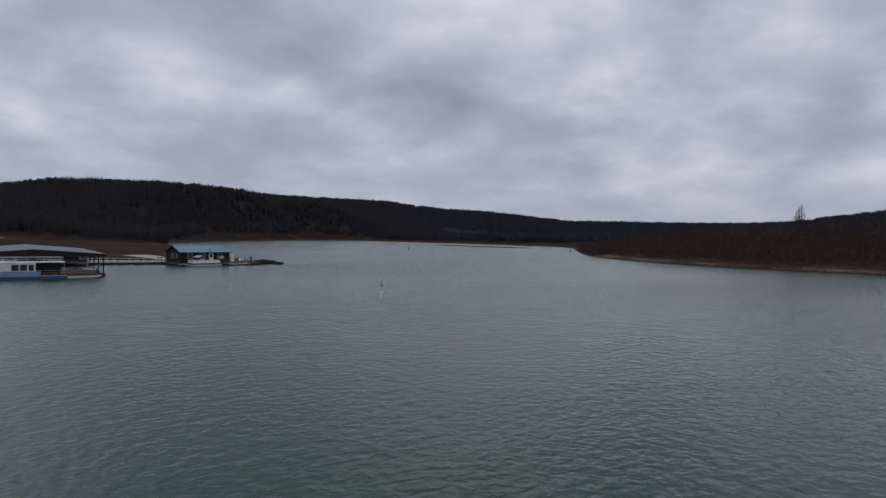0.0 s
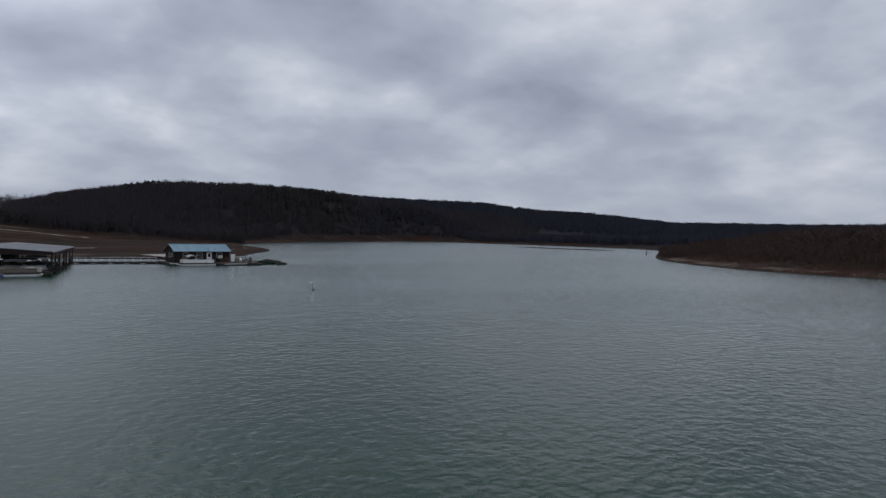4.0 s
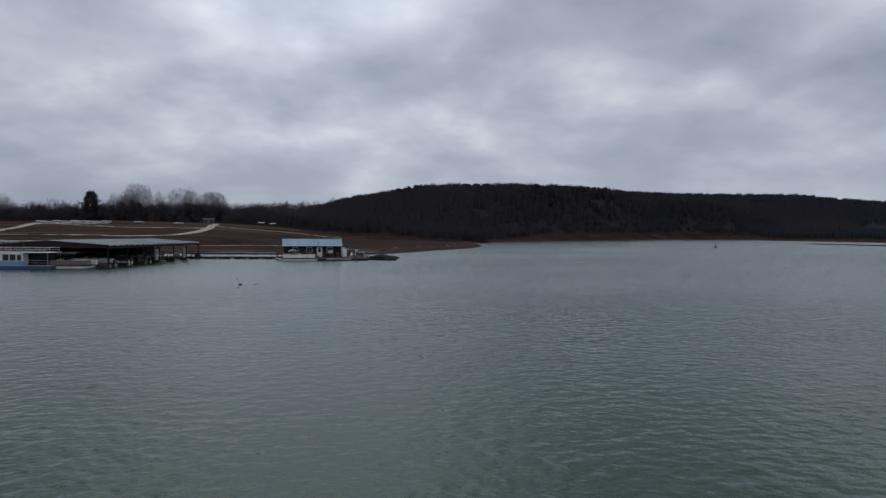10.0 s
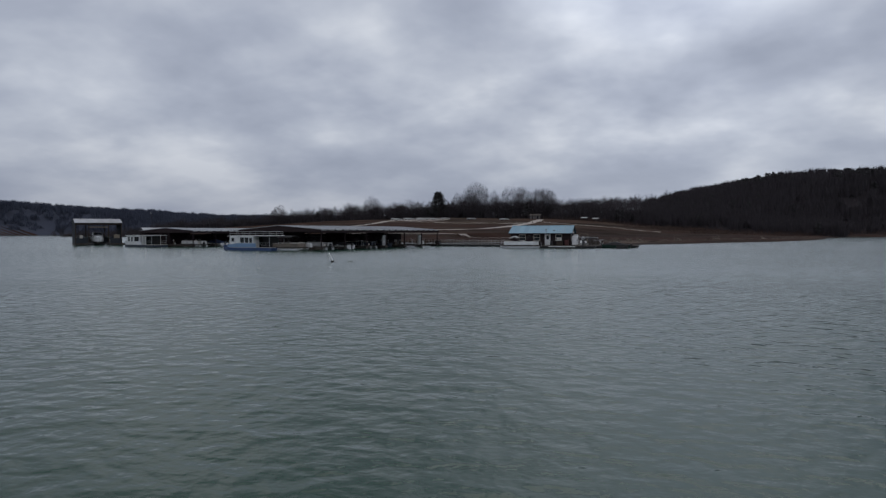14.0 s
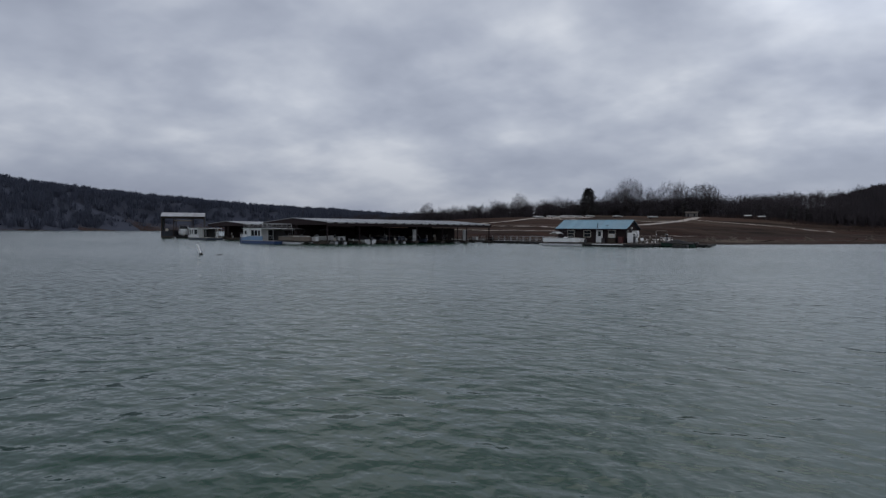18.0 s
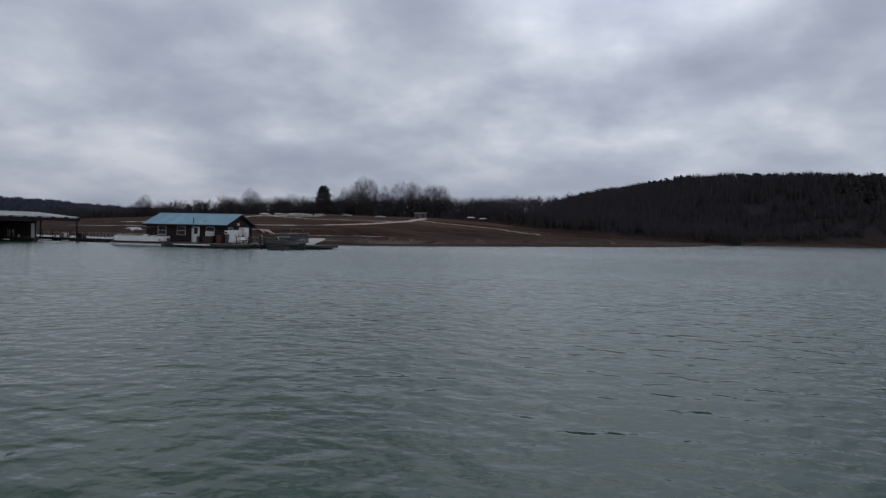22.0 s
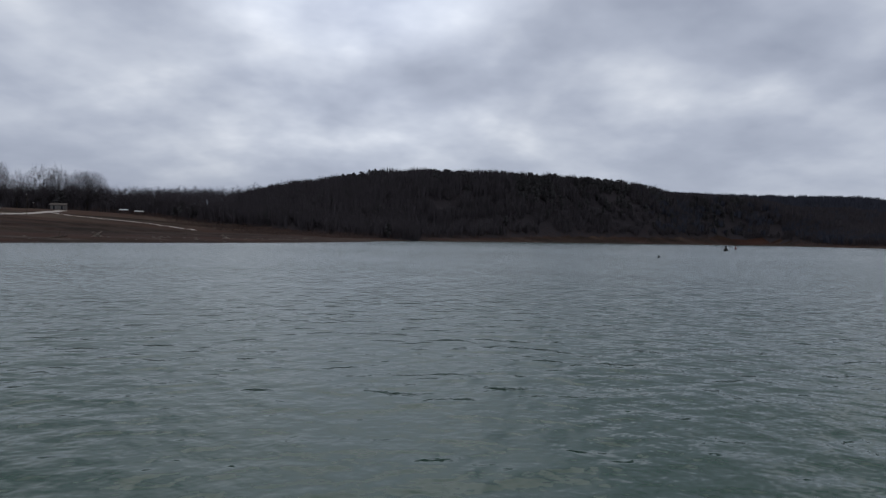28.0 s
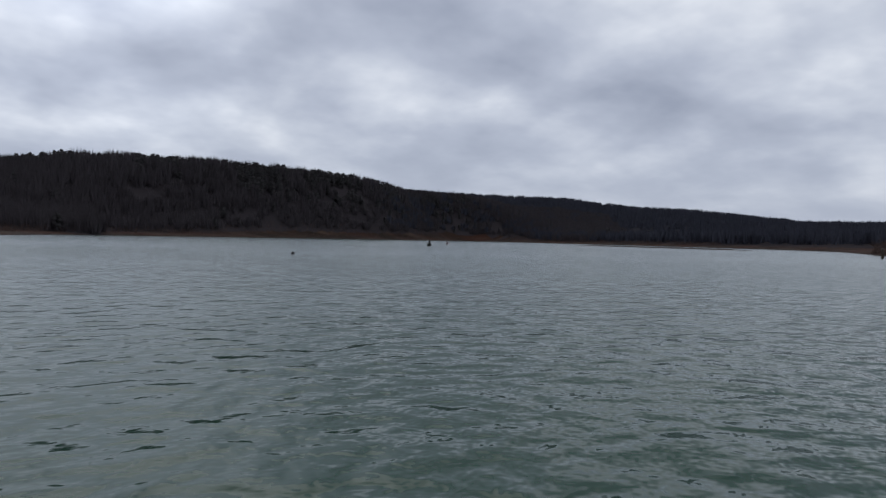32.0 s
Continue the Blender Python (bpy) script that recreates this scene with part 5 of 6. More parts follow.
def covered_slips(m, label, length, half, ridge, eave, bays, gable_dark=True):
    """A long gable roof on posts over a central walkway with fingers. Local x across, y along the ridge."""
    s = thing("covered_slips", label, "boat shelter", "covered slips", m)
    n = round(length / 1.9)
    for side in (-1, 1):
        for k in range(n):
            a, b = length * k / n + 0.004, length * (k + 1) / n - 0.004
            e, r = (side * half, eave), (side * 0.04, ridge)
            g = Geo().put([(x, y, z + dz) for dz in (0, 0.03) for (x, z), y in ((e, a), (e, b), (r, b), (r, a))], [(3, 2, 1, 0), (4, 5, 6, 7), (0, 1, 5, 4), (1, 2, 6, 5), (2, 3, 7, 6), (3, 0, 4, 7)])
            for y in (a + 0.05, (a + b) / 2):
                g.put([(x, y + dy, z + dz) for x, z in (e, r) for dy, dz in ((0, 0.028), (0.02, 0.07), (0.06, 0.07), (0.08, 0.028))], [(0, 1, 5, 4), (1, 2, 6, 5), (2, 3, 7, 6), (0, 3, 2, 1), (4, 5, 6, 7)])
            part("roof_sheet", g, "tin", s)
            part("drip_edge", Geo().box(side * half - 0.02, side * half + 0.02, a + 0.1, a + 0.75 * (b - a), eave - 0.14, eave - 0.012), "tarp", s)
        part("eave_beam", Geo().box(side * half - 0.06 - 0.1 * side, side * half + 0.06 - 0.1 * side, 0.05, length - 0.05, eave - 0.55, eave - 0.02), "siding", s)
    for y in (0.0, length):
        part("gable_board", Geo().prism([(-half, eave - 0.42), (half, eave - 0.42), (half, eave - 0.03), (0, ridge - 0.03), (-half, eave - 0.03)], "y", y + (0.03 if y == 0 else -0.09), y + (0.09 if y == 0 else -0.03)), "siding", s)
    for k in range(bays + 1):
        y = 0.35 + (length - 0.7) * k / bays
        part("truss", Geo().bar((-half + 0.2, y, eave - 0.25), (half - 0.2, y, eave - 0.25), 0.07, seg=4).bar((-half + 0.2, y, eave - 0.2), (0, y, ridge - 0.12), 0.06, seg=4).bar((half - 0.2, y, eave - 0.2), (0, y, ridge - 0.12), 0.06, seg=4)
             .bar((0, y, eave - 0.25), (0, y, ridge - 0.12), 0.05, seg=4), "timber", s)
        for x in (-half + 0.25, -1.0, 1.0, half - 0.25):
            part("post", Geo().box(x - 0.075, x + 0.075, y - 0.075, y + 0.075, 0.1, eave - 0.42 if abs(x) > 2 else eave - 0.2), "siding", s)
    part("main_walkway", planked(Geo(), -1.25, 1.25, 0.0, length, 0.48, "y", 0.3).box(-1.25, 1.25, 0.02, length - 0.02, 0.1, 0.42), "deck", s)
    part("head_walkway", planked(Geo(), -half + 0.05, half - 0.05, -1.3, -0.03, 0.48, "x", 0.2).box(-half + 0.1, half - 0.1, -1.25, -0.08, 0.1, 0.42), "deck", s)
    part("tail_walkway", planked(Geo(), -half + 0.05, half - 0.05, length + 0.03, length + 1.5, 0.48, "x", 0.2).box(-half + 0.1, half - 0.1, length + 0.08, length + 1.45, 0.1, 0.42), "deck", s)
    for k in range(bays + 1):
        y = 0.35 + (length - 0.7) * k / bays
        for side in (-1, 1):
            a, b = sorted((side * 1.3, side * (half - 0.1)))
            f = part("finger", Geo().box(a, b, y - 0.4, y + 0.4, 0.22, 0.47), "deck", s)
            part("float", Geo().box(side * (half - 0.9) - 0.7, side * (half - 0.9) + 0.7, y - 0.36, y + 0.36, -0.25, 0.215, 0.06), "float", f)
            part("float", Geo().box(side * (half * 0.5) - 0.7, side * (half * 0.5) + 0.7, y - 0.36, y + 0.36, -0.25, 0.215, 0.06), "float", f)
    for k in range(bays):
        a, b = 0.35 + (length - 0.7) * k / bays + 0.5, 0.35 + (length - 0.7) * (k + 1) / bays - 0.5
        # added dark infill: blocks the view through, keeps the slips dim inside
        part("storage_wall", Geo().box(-0.35, 0.35, a - 0.3, b + 0.3, 0.485, eave - 0.45 - 0.25 * (k % 2)), "siding", s)
    for k in range(8):
        y = length * (k + 0.5) / 8
        part("walkway_float", Geo().box(-1.1, 1.1, y - 1.2, y + 1.2, -0.25, 0.095, 0.06), "float", s)
    return s


def slip_place(m, x, y, z=0.0, turn=0.0):
    return m @ pose(x, y, z, 0, 0, turn)


SLIP_B = pose(-40.6, -29.0, 0, 0, 0, SLIP_TURN)
HALF_B, LEN_B = 9.6, 37.0
covered_slips(SLIP_B, "long covered boat slips with low grey tin gable roof", LEN_B, HALF_B, 4.12, 3.42, 6)
SLIP_A = pose(-78.8, -10.6, 0, 0, 0, SLIP_TURN)
covered_slips(SLIP_A, "covered boat slips with pale tin roof behind the white houseboat", 36.0, 8.6, 3.95, 3.35, 6)

covered_slips(pose(-100.5, 7.0, 0, 0, 0, -42), "short covered boat slips beside the lift shelter", 9.0, 3.4, 4.2, 3.5, 2)

bay = (LEN_B - 0.7) / 6
pontoon_boat(slip_place(SLIP_B, 5.6, -2.9, 0, 8), "pontoon boat with dull grey fence panels moored at the slip head", "rock", "canvas_dark", 6.0)
pontoon_boat(slip_place(SLIP_B, 5.2, 0.35 + 0.5 * bay, 0, 180), "pontoon boat with white panels under the tin roof", "tarp", "canvas_dark", 6.8)
runabout(slip_place(SLIP_B, 5.3, 0.35 + 1.5 * bay, 0, 180), "runabout under a charcoal cover in a covered slip", "hull_white", "canvas_dark", 6.0)
pontoon_boat(slip_place(SLIP_B, 5.3, 0.35 + 2.5 * bay, 0, 180), "dark-panelled pontoon boat in a covered slip", "navy", "canvas_dark", 6.8)
runabout(slip_place(SLIP_B, 5.3, 0.35 + 3.55 * bay, 0, 0), "open white runabout with dark windshield in a covered slip", "navy", "canvas_dark", 5.8, False)
runabout(slip_place(SLIP_B, -5.3, 0.35 + 1.5 * bay, 0, 0), "runabout under a blue cover in a covered slip", "hull_white", "canvas_blue", 6.0)
pontoon_boat(slip_place(SLIP_B, -5.3, 0.35 + 2.5 * bay, 0, 0), "pontoon boat with tan canvas top in a covered slip", "cream", "canvas_tan", 6.8)
runabout(slip_place(SLIP_B, -5.3, 0.35 + 3.5 * bay, 0, 0), "runabout under a green cover in a covered slip", "hull_white", "canvas_green", 6.0)
bay_a = (36.0 - 0.7) / 6
for k, (kind, can, lab) in enumerate((("p", "canvas_dark", "pontoon boat with dark top in the rear slips"), ("r", "canvas_blue", "runabout under a blue cover in the rear slips"),
                                      ("r", "canvas_dark", "runabout under a charcoal cover in the rear slips"), ("p", "canvas_tan", "pontoon boat with tan top in the rear slips"),
                                      ("r", "canvas_green", "runabout under a green cover in the rear slips"))):
    place_m = slip_place(SLIP_A, 4.8, 0.35 + (k + 0.5) * bay_a, 0, 180)
    (pontoon_boat(place_m, lab, "white" if k == 0 else "cream", can, 6.4) if kind == "p" else runabout(place_m, lab, "hull_white", can, 5.8))


def dock_locker(m, label):
    """A tall narrow white locker with shelves, at a finger's end."""
    c = thing("dock_locker", label, "locker", "white lockers", m)
    part("case", Geo().box(-0.32, 0.32, 0.0, 0.35, 0.0, 1.95, 0.02), "tarp", c)
    for k in range(4):
        part("door", Geo().box(-0.28, 0.28, -0.035, -0.004, 0.06 + k * 0.475, 0.06 + k * 0.475 + 0.42), "tarp", c)
    return c


for k in (3, 5):
    dock_locker(slip_place(SLIP_B, HALF_B - 0.7, 0.35 + bay * k + (-0.1 if k != 5 else 0.05), 0.47, 60), "tall white four-door locker at the end of a slip finger")
for x, y, mat, lab in ((7.6, -0.7, "white", "white dock box on the slip head walkway"), (3.2, -0.7, "cream", "tan dock box on the slip head walkway"), (8.8, 37.8, "canvas_dark", "dark crate on the slip walkway"), (4.6, 37.8, "white", "white dock box at the slip tail")):
    b = thing("dock_box", lab, "storage box", "dock boxes", slip_place(SLIP_B, x, y, 0.48))
    part("body", Geo().box(-0.55, 0.55, -0.28, 0.28, 0, 0.55, 0.04), mat, b)
    part("lid", Geo().box(-0.58, 0.58, -0.31, 0.31, 0.555, 0.64, 0.03), mat, b)
for x in (-3.0, 1.2, 5.4):
    a, b = slip_place(SLIP_B, x, LEN_B + 1.35).translation, slip_place(SLIP_B, x + 3.6, LEN_B + 1.35).translation
    railing("slip_railing", a[:2], b[:2], 0.48, "dark timber railing at the end of the slips", 0.95, "timber", 1.8, "slip railings")


def slip_clutter():
    """Odds and ends on the fingers and walkways of the covered slips."""
    rng = np.random.RandomState(33)
    for m, half, ln, step in ((SLIP_B, HALF_B, LEN_B, bay), (SLIP_A, 8.6, 36.0, bay_a)):
        for k in range(7):
            for side in (-1, 1):
                for q in range(3):
                    x, y = side * (1.7 + (half - 2.4) * rng.uniform(0, 1)), 0.35 + step * k + rng.uniform(-0.22, 0.22)
                    at = slip_place(m, x, y, 0.472, rng.uniform(-20, 20))
                    kind = rng.randint(4)
                    if kind == 0:
                        c = thing("bucket", "dirty white plastic bucket on a slip finger", "bucket", "buckets on the slips", at)
                        part("pail", Geo().bar((0, 0, 0), (0, 0, 0.36), 0.13, 0.16, 10), "tarp", c)
                        part("rim", Geo().bar((0, 0, 0.362), (0, 0, 0.39), 0.175, 0.175, 10), "tarp", c)
                    elif kind == 1:
                        w, h = rng.uniform(0.25, 0.45), rng.uniform(0.35, 0.8)
                        c = thing("storage_crate", "dark weathered crate on a slip finger", "crate", "crates on the slips", at)
                        part("case", Geo().box(-w, w, -0.22, 0.22, 0, h, 0.03), ("canvas_dark", "timber", "canvas_green")[rng.randint(3)], c)
                        part("lid", Geo().box(-w - 0.03, w + 0.03, -0.25, 0.25, h + 0.004, h + 0.06, 0.02), "timber", c)
                    elif kind == 2:
                        c = thing("power_post", "slim pale dock power post on a slip finger", "power post", "dock power posts", at)
                        part("column", Geo().box(-0.09, 0.09, -0.09, 0.09, 0, 1.1, 0.02), "rock", c)
                        part("meter_box", Geo().box(-0.13, 0.13, -0.13, -0.095, 0.65, 1.0, 0.01), "tarp", c)
                    else:
                        c = thing("boat_ladder", "dull metal boarding ladder on a slip finger", "ladder", "boarding ladders", at)
                        part("side_rail", Geo().path([(-0.2, 0, 0), (-0.2, 0, 0.95), (-0.2, -0.2, 1.05)], 0.025), "alu", c)
                        part("side_rail", Geo().path([(0.2, 0, 0), (0.2, 0, 0.95), (0.2, -0.2, 1.05)], 0.025), "alu", c)
                        for z in (0.2, 0.5, 0.8):
                            part("rung", Geo().bar((-0.2, 0, z), (0.2, 0, z), 0.02), "alu", c)


slip_clutter()


def tall_lift(m):
    """A high gable roof on walled sides over a lifted cruiser. Local x along the ridge, open towards -y."""
    s = thing("lift_shelter", "tall dark-walled boat-lift shelter with a pale tin roof", "boat shelter", m=m)
    W, D, n = 10.0, 8.0, 8
    for k in range(n):
        a, b = W * k / n + 0.004 - 0.1, W * (k + 1) / n - 0.004 + 0.1 * (k == n - 1)
        for e, r in ((-0.3, D / 2 - 0.02), (D + 0.3, D / 2 + 0.02)):
            part("roof_sheet", Geo().put([(x, y, z + dz) for dz in (0, 0.04) for x, (y, z) in ((a, (e, 5.3)), (b, (e, 5.3)), (b, (r, 6.3)), (a, (r, 6.3)))],
                 [(3, 2, 1, 0), (4, 5, 6, 7), (0, 1, 5, 4), (1, 2, 6, 5), (2, 3, 7, 6), (3, 0, 4, 7)]), "tin", s)
    for y in (0.0, D):
        part("eave_beam", Geo().box(0, W, y - 0.08, y + 0.08, 4.9, 5.26), "timber", s)
        for x in (0.1, 2.9, 7.1, W - 0.1):
            part("post", Geo().box(x - 0.09, x + 0.09, y - 0.09, y + 0.09, 0.1, 4.9), "timber", s)
    for x in (0.0, W - 0.05):
        for k in range(12):
            y0 = 0.1 + k * 0.65
            part("side_board", Geo().box(x, x + 0.05, y0 + 0.005, y0 + 0.64, 0.5, 5.3 + 1.0 * (1 - abs(y0 + 0.32 - D / 2) / (D / 2)) - 0.12), "slate", s)
    part("back_wall", Geo().box(0.1, W - 0.1, D - 0.14, D - 0.1, 0.5, 1.9), "slate", s)
    for x in (0.15, 7.4):
        part("front_panel", Geo().box(x, x + 2.5, -0.16, -0.1, 0.475, 1.7), "slate", s, "weathered grey plywood panel")
    part("hoist_beam", Geo().box(2.9, 7.1, -0.06, 0.06, 4.2, 4.45).box(2.9, 7.1, 3.4, 3.55, 4.2, 4.45), "rock", s, "pale cross beam of the hoist")
    for x0, x1, y0, y1 in ((0.0, 2.7, -0.5, D), (7.3, W + 0.8, -0.5, D), (2.75, 7.25, D - 1.2, D)):
        w = part("walkway", Geo().box(x0, x1, y0, y1, 0.18, 0.47), "deck", s)
        part("float", Geo().box(x0 + 0.1, x1 - 0.1, y0 + 0.1, y1 - 0.1, -0.25, 0.175, 0.06), "float", w)


LIFT = pose(-108.4, -5.4, 0, 0, 0, 50)
tall_lift(LIFT)
for x, y, w, h, mat, lab in ((1.3, 0.6, 0.6, 1.9, "cream", "tan plywood cupboard on the lift walkway"), (0.7, 2.4, 0.5, 1.2, "rock", "weathered crate on the lift walkway"),
                             (8.9, 0.5, 1.2, 2.1, "canvas_tan", "tan plywood storage cupboard on the lift walkway"), (7.7, 1.2, 0.5, 1.0, "tarp", "pale plastic bin on the lift walkway")):
    cup = thing("storage_cupboard", lab, "cupboard", "cupboards on the lift walkway", LIFT @ pose(x, y, 0.47))
    part("case", Geo().box(-w / 2, w / 2, -0.3, 0.3, 0, h, 0.03), mat, cup)
    part("door", Geo().box(-w / 2 + 0.05, w / 2 - 0.05, -0.34, -0.305, 0.08, h - 0.08), mat, cup)
    part("lid", Geo().box(-w / 2 - 0.04, w / 2 + 0.04, -0.36, 0.34, h + 0.003, h + 0.06), "timber", cup)


def cruiser(m):
    b = thing("cabin_cruiser", "white cabin cruiser with dark windshield on a boat lift", "boat", m=m)
    rings = []
    for s in (0, 0.3, 0.6, 0.8, 0.93, 1.0):
        w, x, z1 = max(0.08, 1.35 * (1 - max(0, s - 0.4) ** 2 * 2.6)), -3.8 + 7.6 * s, 1.05 + 0.35 * s * s
        rings.append([(x, -w, z1), (x, -w * 0.9, 0.35), (x, 0, -0.1 + 0.4 * s**3), (x, w * 0.9, 0.35), (x, w, z1), (x, 0, z1 + 0.05)])
    part("hull", Geo().loft(rings), "hull_white", b)
    part("cabin", Geo().loft([[(x, -w, 1.1), (x + d, -w * 0.85, 1.75), (x + d, w * 0.85, 1.75), (x, w, 1.1)] for x, w, d in ((-0.9, 1.05, 0.1), (1.4, 0.95, -0.2), (2.3, 0.55, -0.7))]), "hull_white", b)
    part("windshield", Geo().loft([[(-0.6, -1.0, 1.77), (-1.0, -0.9, 2.3), (-1.0, 0.9, 2.3), (-0.6, 1.0, 1.77)], [(0.5, -0.9, 1.77), (-0.3, -0.8, 2.3), (-0.3, 0.8, 2.3), (0.5, 0.9, 1.77)]]), "glass", b)
    part("arch", Geo().path([(-1.6, -1.15, 1.2), (-1.3, -1.0, 2.5), (-1.3, 1.0, 2.5), (-1.6, 1.15, 1.2)], 0.07), "hull_white", b)
    part("canvas_top", Geo().box(-1.5, -0.1, -1.0, 1.0, 2.5, 2.56, 0.02), "canvas_dark", b)
    part("bow_rail", Geo().path([(0.8, -1.1, 1.75), (2.4, -0.75, 1.95), (3.6, 0, 2.05), (2.4, 0.75, 1.95), (0.8, 1.1, 1.75)], 0.025), "alu", b)


cruiser(LIFT @ pose(5, 2.0, 0.55, 0, 0, -90))
cradle = thing("lift_cradle", "dark steel lift cradle under the cruiser", "boat lift", m=LIFT @ pose(5, 2.0, 0))
for y in (-2.0, 2.0):
    part("cross_beam", Geo().box(-2.28, 2.28, y - 0.1, y + 0.1, 0.25, 0.42), "steel", cradle)
for x in (-0.6, 0.6):
    part("bunk", Geo().box(x - 0.08, x + 0.08, -3.0, 3.0, 0.425, 0.80), "timber", cradle)


# ---- markers on the water ----
def stake_marker():
    b = thing("leaning_marker_buoy", "slim white marker buoy leaning in the water", "buoy", m=pose(-9.2, -71.1, 0, 0, -24, 20))
    part("tube", Geo().bar((0, 0, -0.4), (0, 0, 0.95), 0.10, 0.085, 10).bar((0, 0, 0.95), (0, 0, 1.02), 0.06, 0.02, 10), "white", b)
    part("collar", Geo().bar((0, 0, -0.05), (0, 0, 0.14), 0.17, 0.15, 10), "rubber", b)
    part("band", Geo().bar((0, 0, 0.62), (0, 0, 0.70), 0.072, 0.071, 10), "canvas_tan", b)
    w = thing("drift_stick", "short dark drift stick floating by the buoy", "stick", m=pose(-7.6, -70.6, 0.02))
    part("stem", Geo().bar((-0.3, 0, 0.0), (0.3, 0.1, 0.03), 0.025, 0.015), "timber", w)
    part("twig", Geo().bar((0.05, 0.04, 0.02), (0.2, 0.3, 0.08), 0.018, 0.008), "timber", w)


stake_marker()


def can_buoy(x, y, h, r, mat, label):
    b = thing("channel_buoy", label, "buoy", "channel buoys", pose(x, y, 0, 3, -4, 0))
    part("float", Geo().bar((0, 0, -0.3), (0, 0, 0.3 * h), r, r, 12).bar((0, 0, 0.3 * h), (0, 0, 0.5 * h), r, r * 0.5, 12), mat, b)
    part("top", Geo().bar((0, 0, 0.5 * h), (0, 0, h), r * 0.38, r * 0.3, 8), mat, b)


can_buoy(163.2, 103.5, 1.15, 0.5, "rubber", "black conical buoy floating in the cove")
can_buoy(192.7, 147.2, 1.1, 0.35, "red", "small faded red buoy far out in the cove")
ball = thing("mooring_ball", "small dark mooring ball on the water", "buoy", m=pose(112.3, 32.8, 0))
part("ball", Geo().loft([[(0.15 * math.sin(a) * math.cos(b), 0.15 * math.sin(a) * math.sin(b), 0.05 - 0.15 * math.cos(a)) for b in [0.785 * i for i in range(8)]] for a in (0.2, 0.8, 1.4, 2.0, 2.6, 3.0)]), "rubber", ball, smooth=True)
part("ring", Geo().bar((0, 0, 0.18), (0, 0, 0.25), 0.03, 0.03), "steel", ball)
pst = thing("old_post", "weathered brown mooring post standing in shallow water", "post", m=pose(210.0, 39.3, -0.62))
part("shaft", Geo().bar((0, 0, 0), (0.06, 0.02, 2.1), 0.2, 0.17, 9), "timber", pst)
part("cap", Geo().bar((0.06, 0.02, 2.1), (0.06, 0.02, 2.18), 0.19, 0.12, 9), "steel", pst)


# ---- on the field ----
def trailer_boat(x, y, turn, label):
    b = thing("trailered_boat", label, "boat", "boats parked on trailers", pose(x, y, ground_at(x, y) - 0.1, 0, 0, turn))
    part("hull", Geo().loft([[(s, -w, 1.12), (s, -w * 0.8, 0.66), (s, w * 0.8, 0.66), (s, w, 1.12)] for s, w in ((-2.9, 1.0), (0.5, 1.05), (2.1, 0.7), (2.9, 0.1))]), "tarp", b)
    part("cover", Geo().loft([[(s, -w, 1.13), (s, -w * 0.5, 1.13 + h), (s, w * 0.5, 1.13 + h), (s, w, 1.13)] for s, w, h in ((-2.9, 1.02, 0.15), (-1, 1.05, 0.34), (0.8, 1.0, 0.26), (2.8, 0.12, 0.06))]), "tarp", b)
    tr = part("trailer", Geo().box(-2.8, 3.0, -0.5, -0.4, 0.5, 0.62).box(-2.8, 3.0, 0.4, 0.5, 0.5, 0.62).box(3.0, 4.4, -0.06, 0.06, 0.5, 0.62).box(-1.6, -1.4, -1.0, 1.0, 0.42, 0.5), "steel", b)
    for y2 in (-1.05, 1.05):
        part("wheel", Geo().bar((-1.5, y2 - 0.1, 0.32), (-1.5, y2 + 0.1, 0.32), 0.32, 0.32, 12), "rubber", tr)
    part("jack", Geo().bar((4.2, 0, 0), (4.2, 0, 0.6), 0.05), "steel", tr)
    return b


LOT = [(-143, 286, 4), (-139, 281, -3), (-136, 291, 2), (-131, 284, 0), (-127, 292, 5), (-124, 282, -4), (-120, 288, 3), (-115, 284, -2), (-110, 290, 0)]
for x, y, r in LOT:
    trailer_boat(x, y, r, "white-covered boat on a trailer parked in the gravel lot")
for x, y, r in ((-91, 284, 2), (-68, 275, 2)):
    trailer_boat(x, y, r, "white-covered boat on a trailer standing on dead grass")
lot = drape("gravel_lot", [(-148, 284), (-130, 287), (-107, 289)], 18, "gravel", "pale gravel lot with parked trailers", "parking lot", 0.05)


POLE = (-270, 209.5)


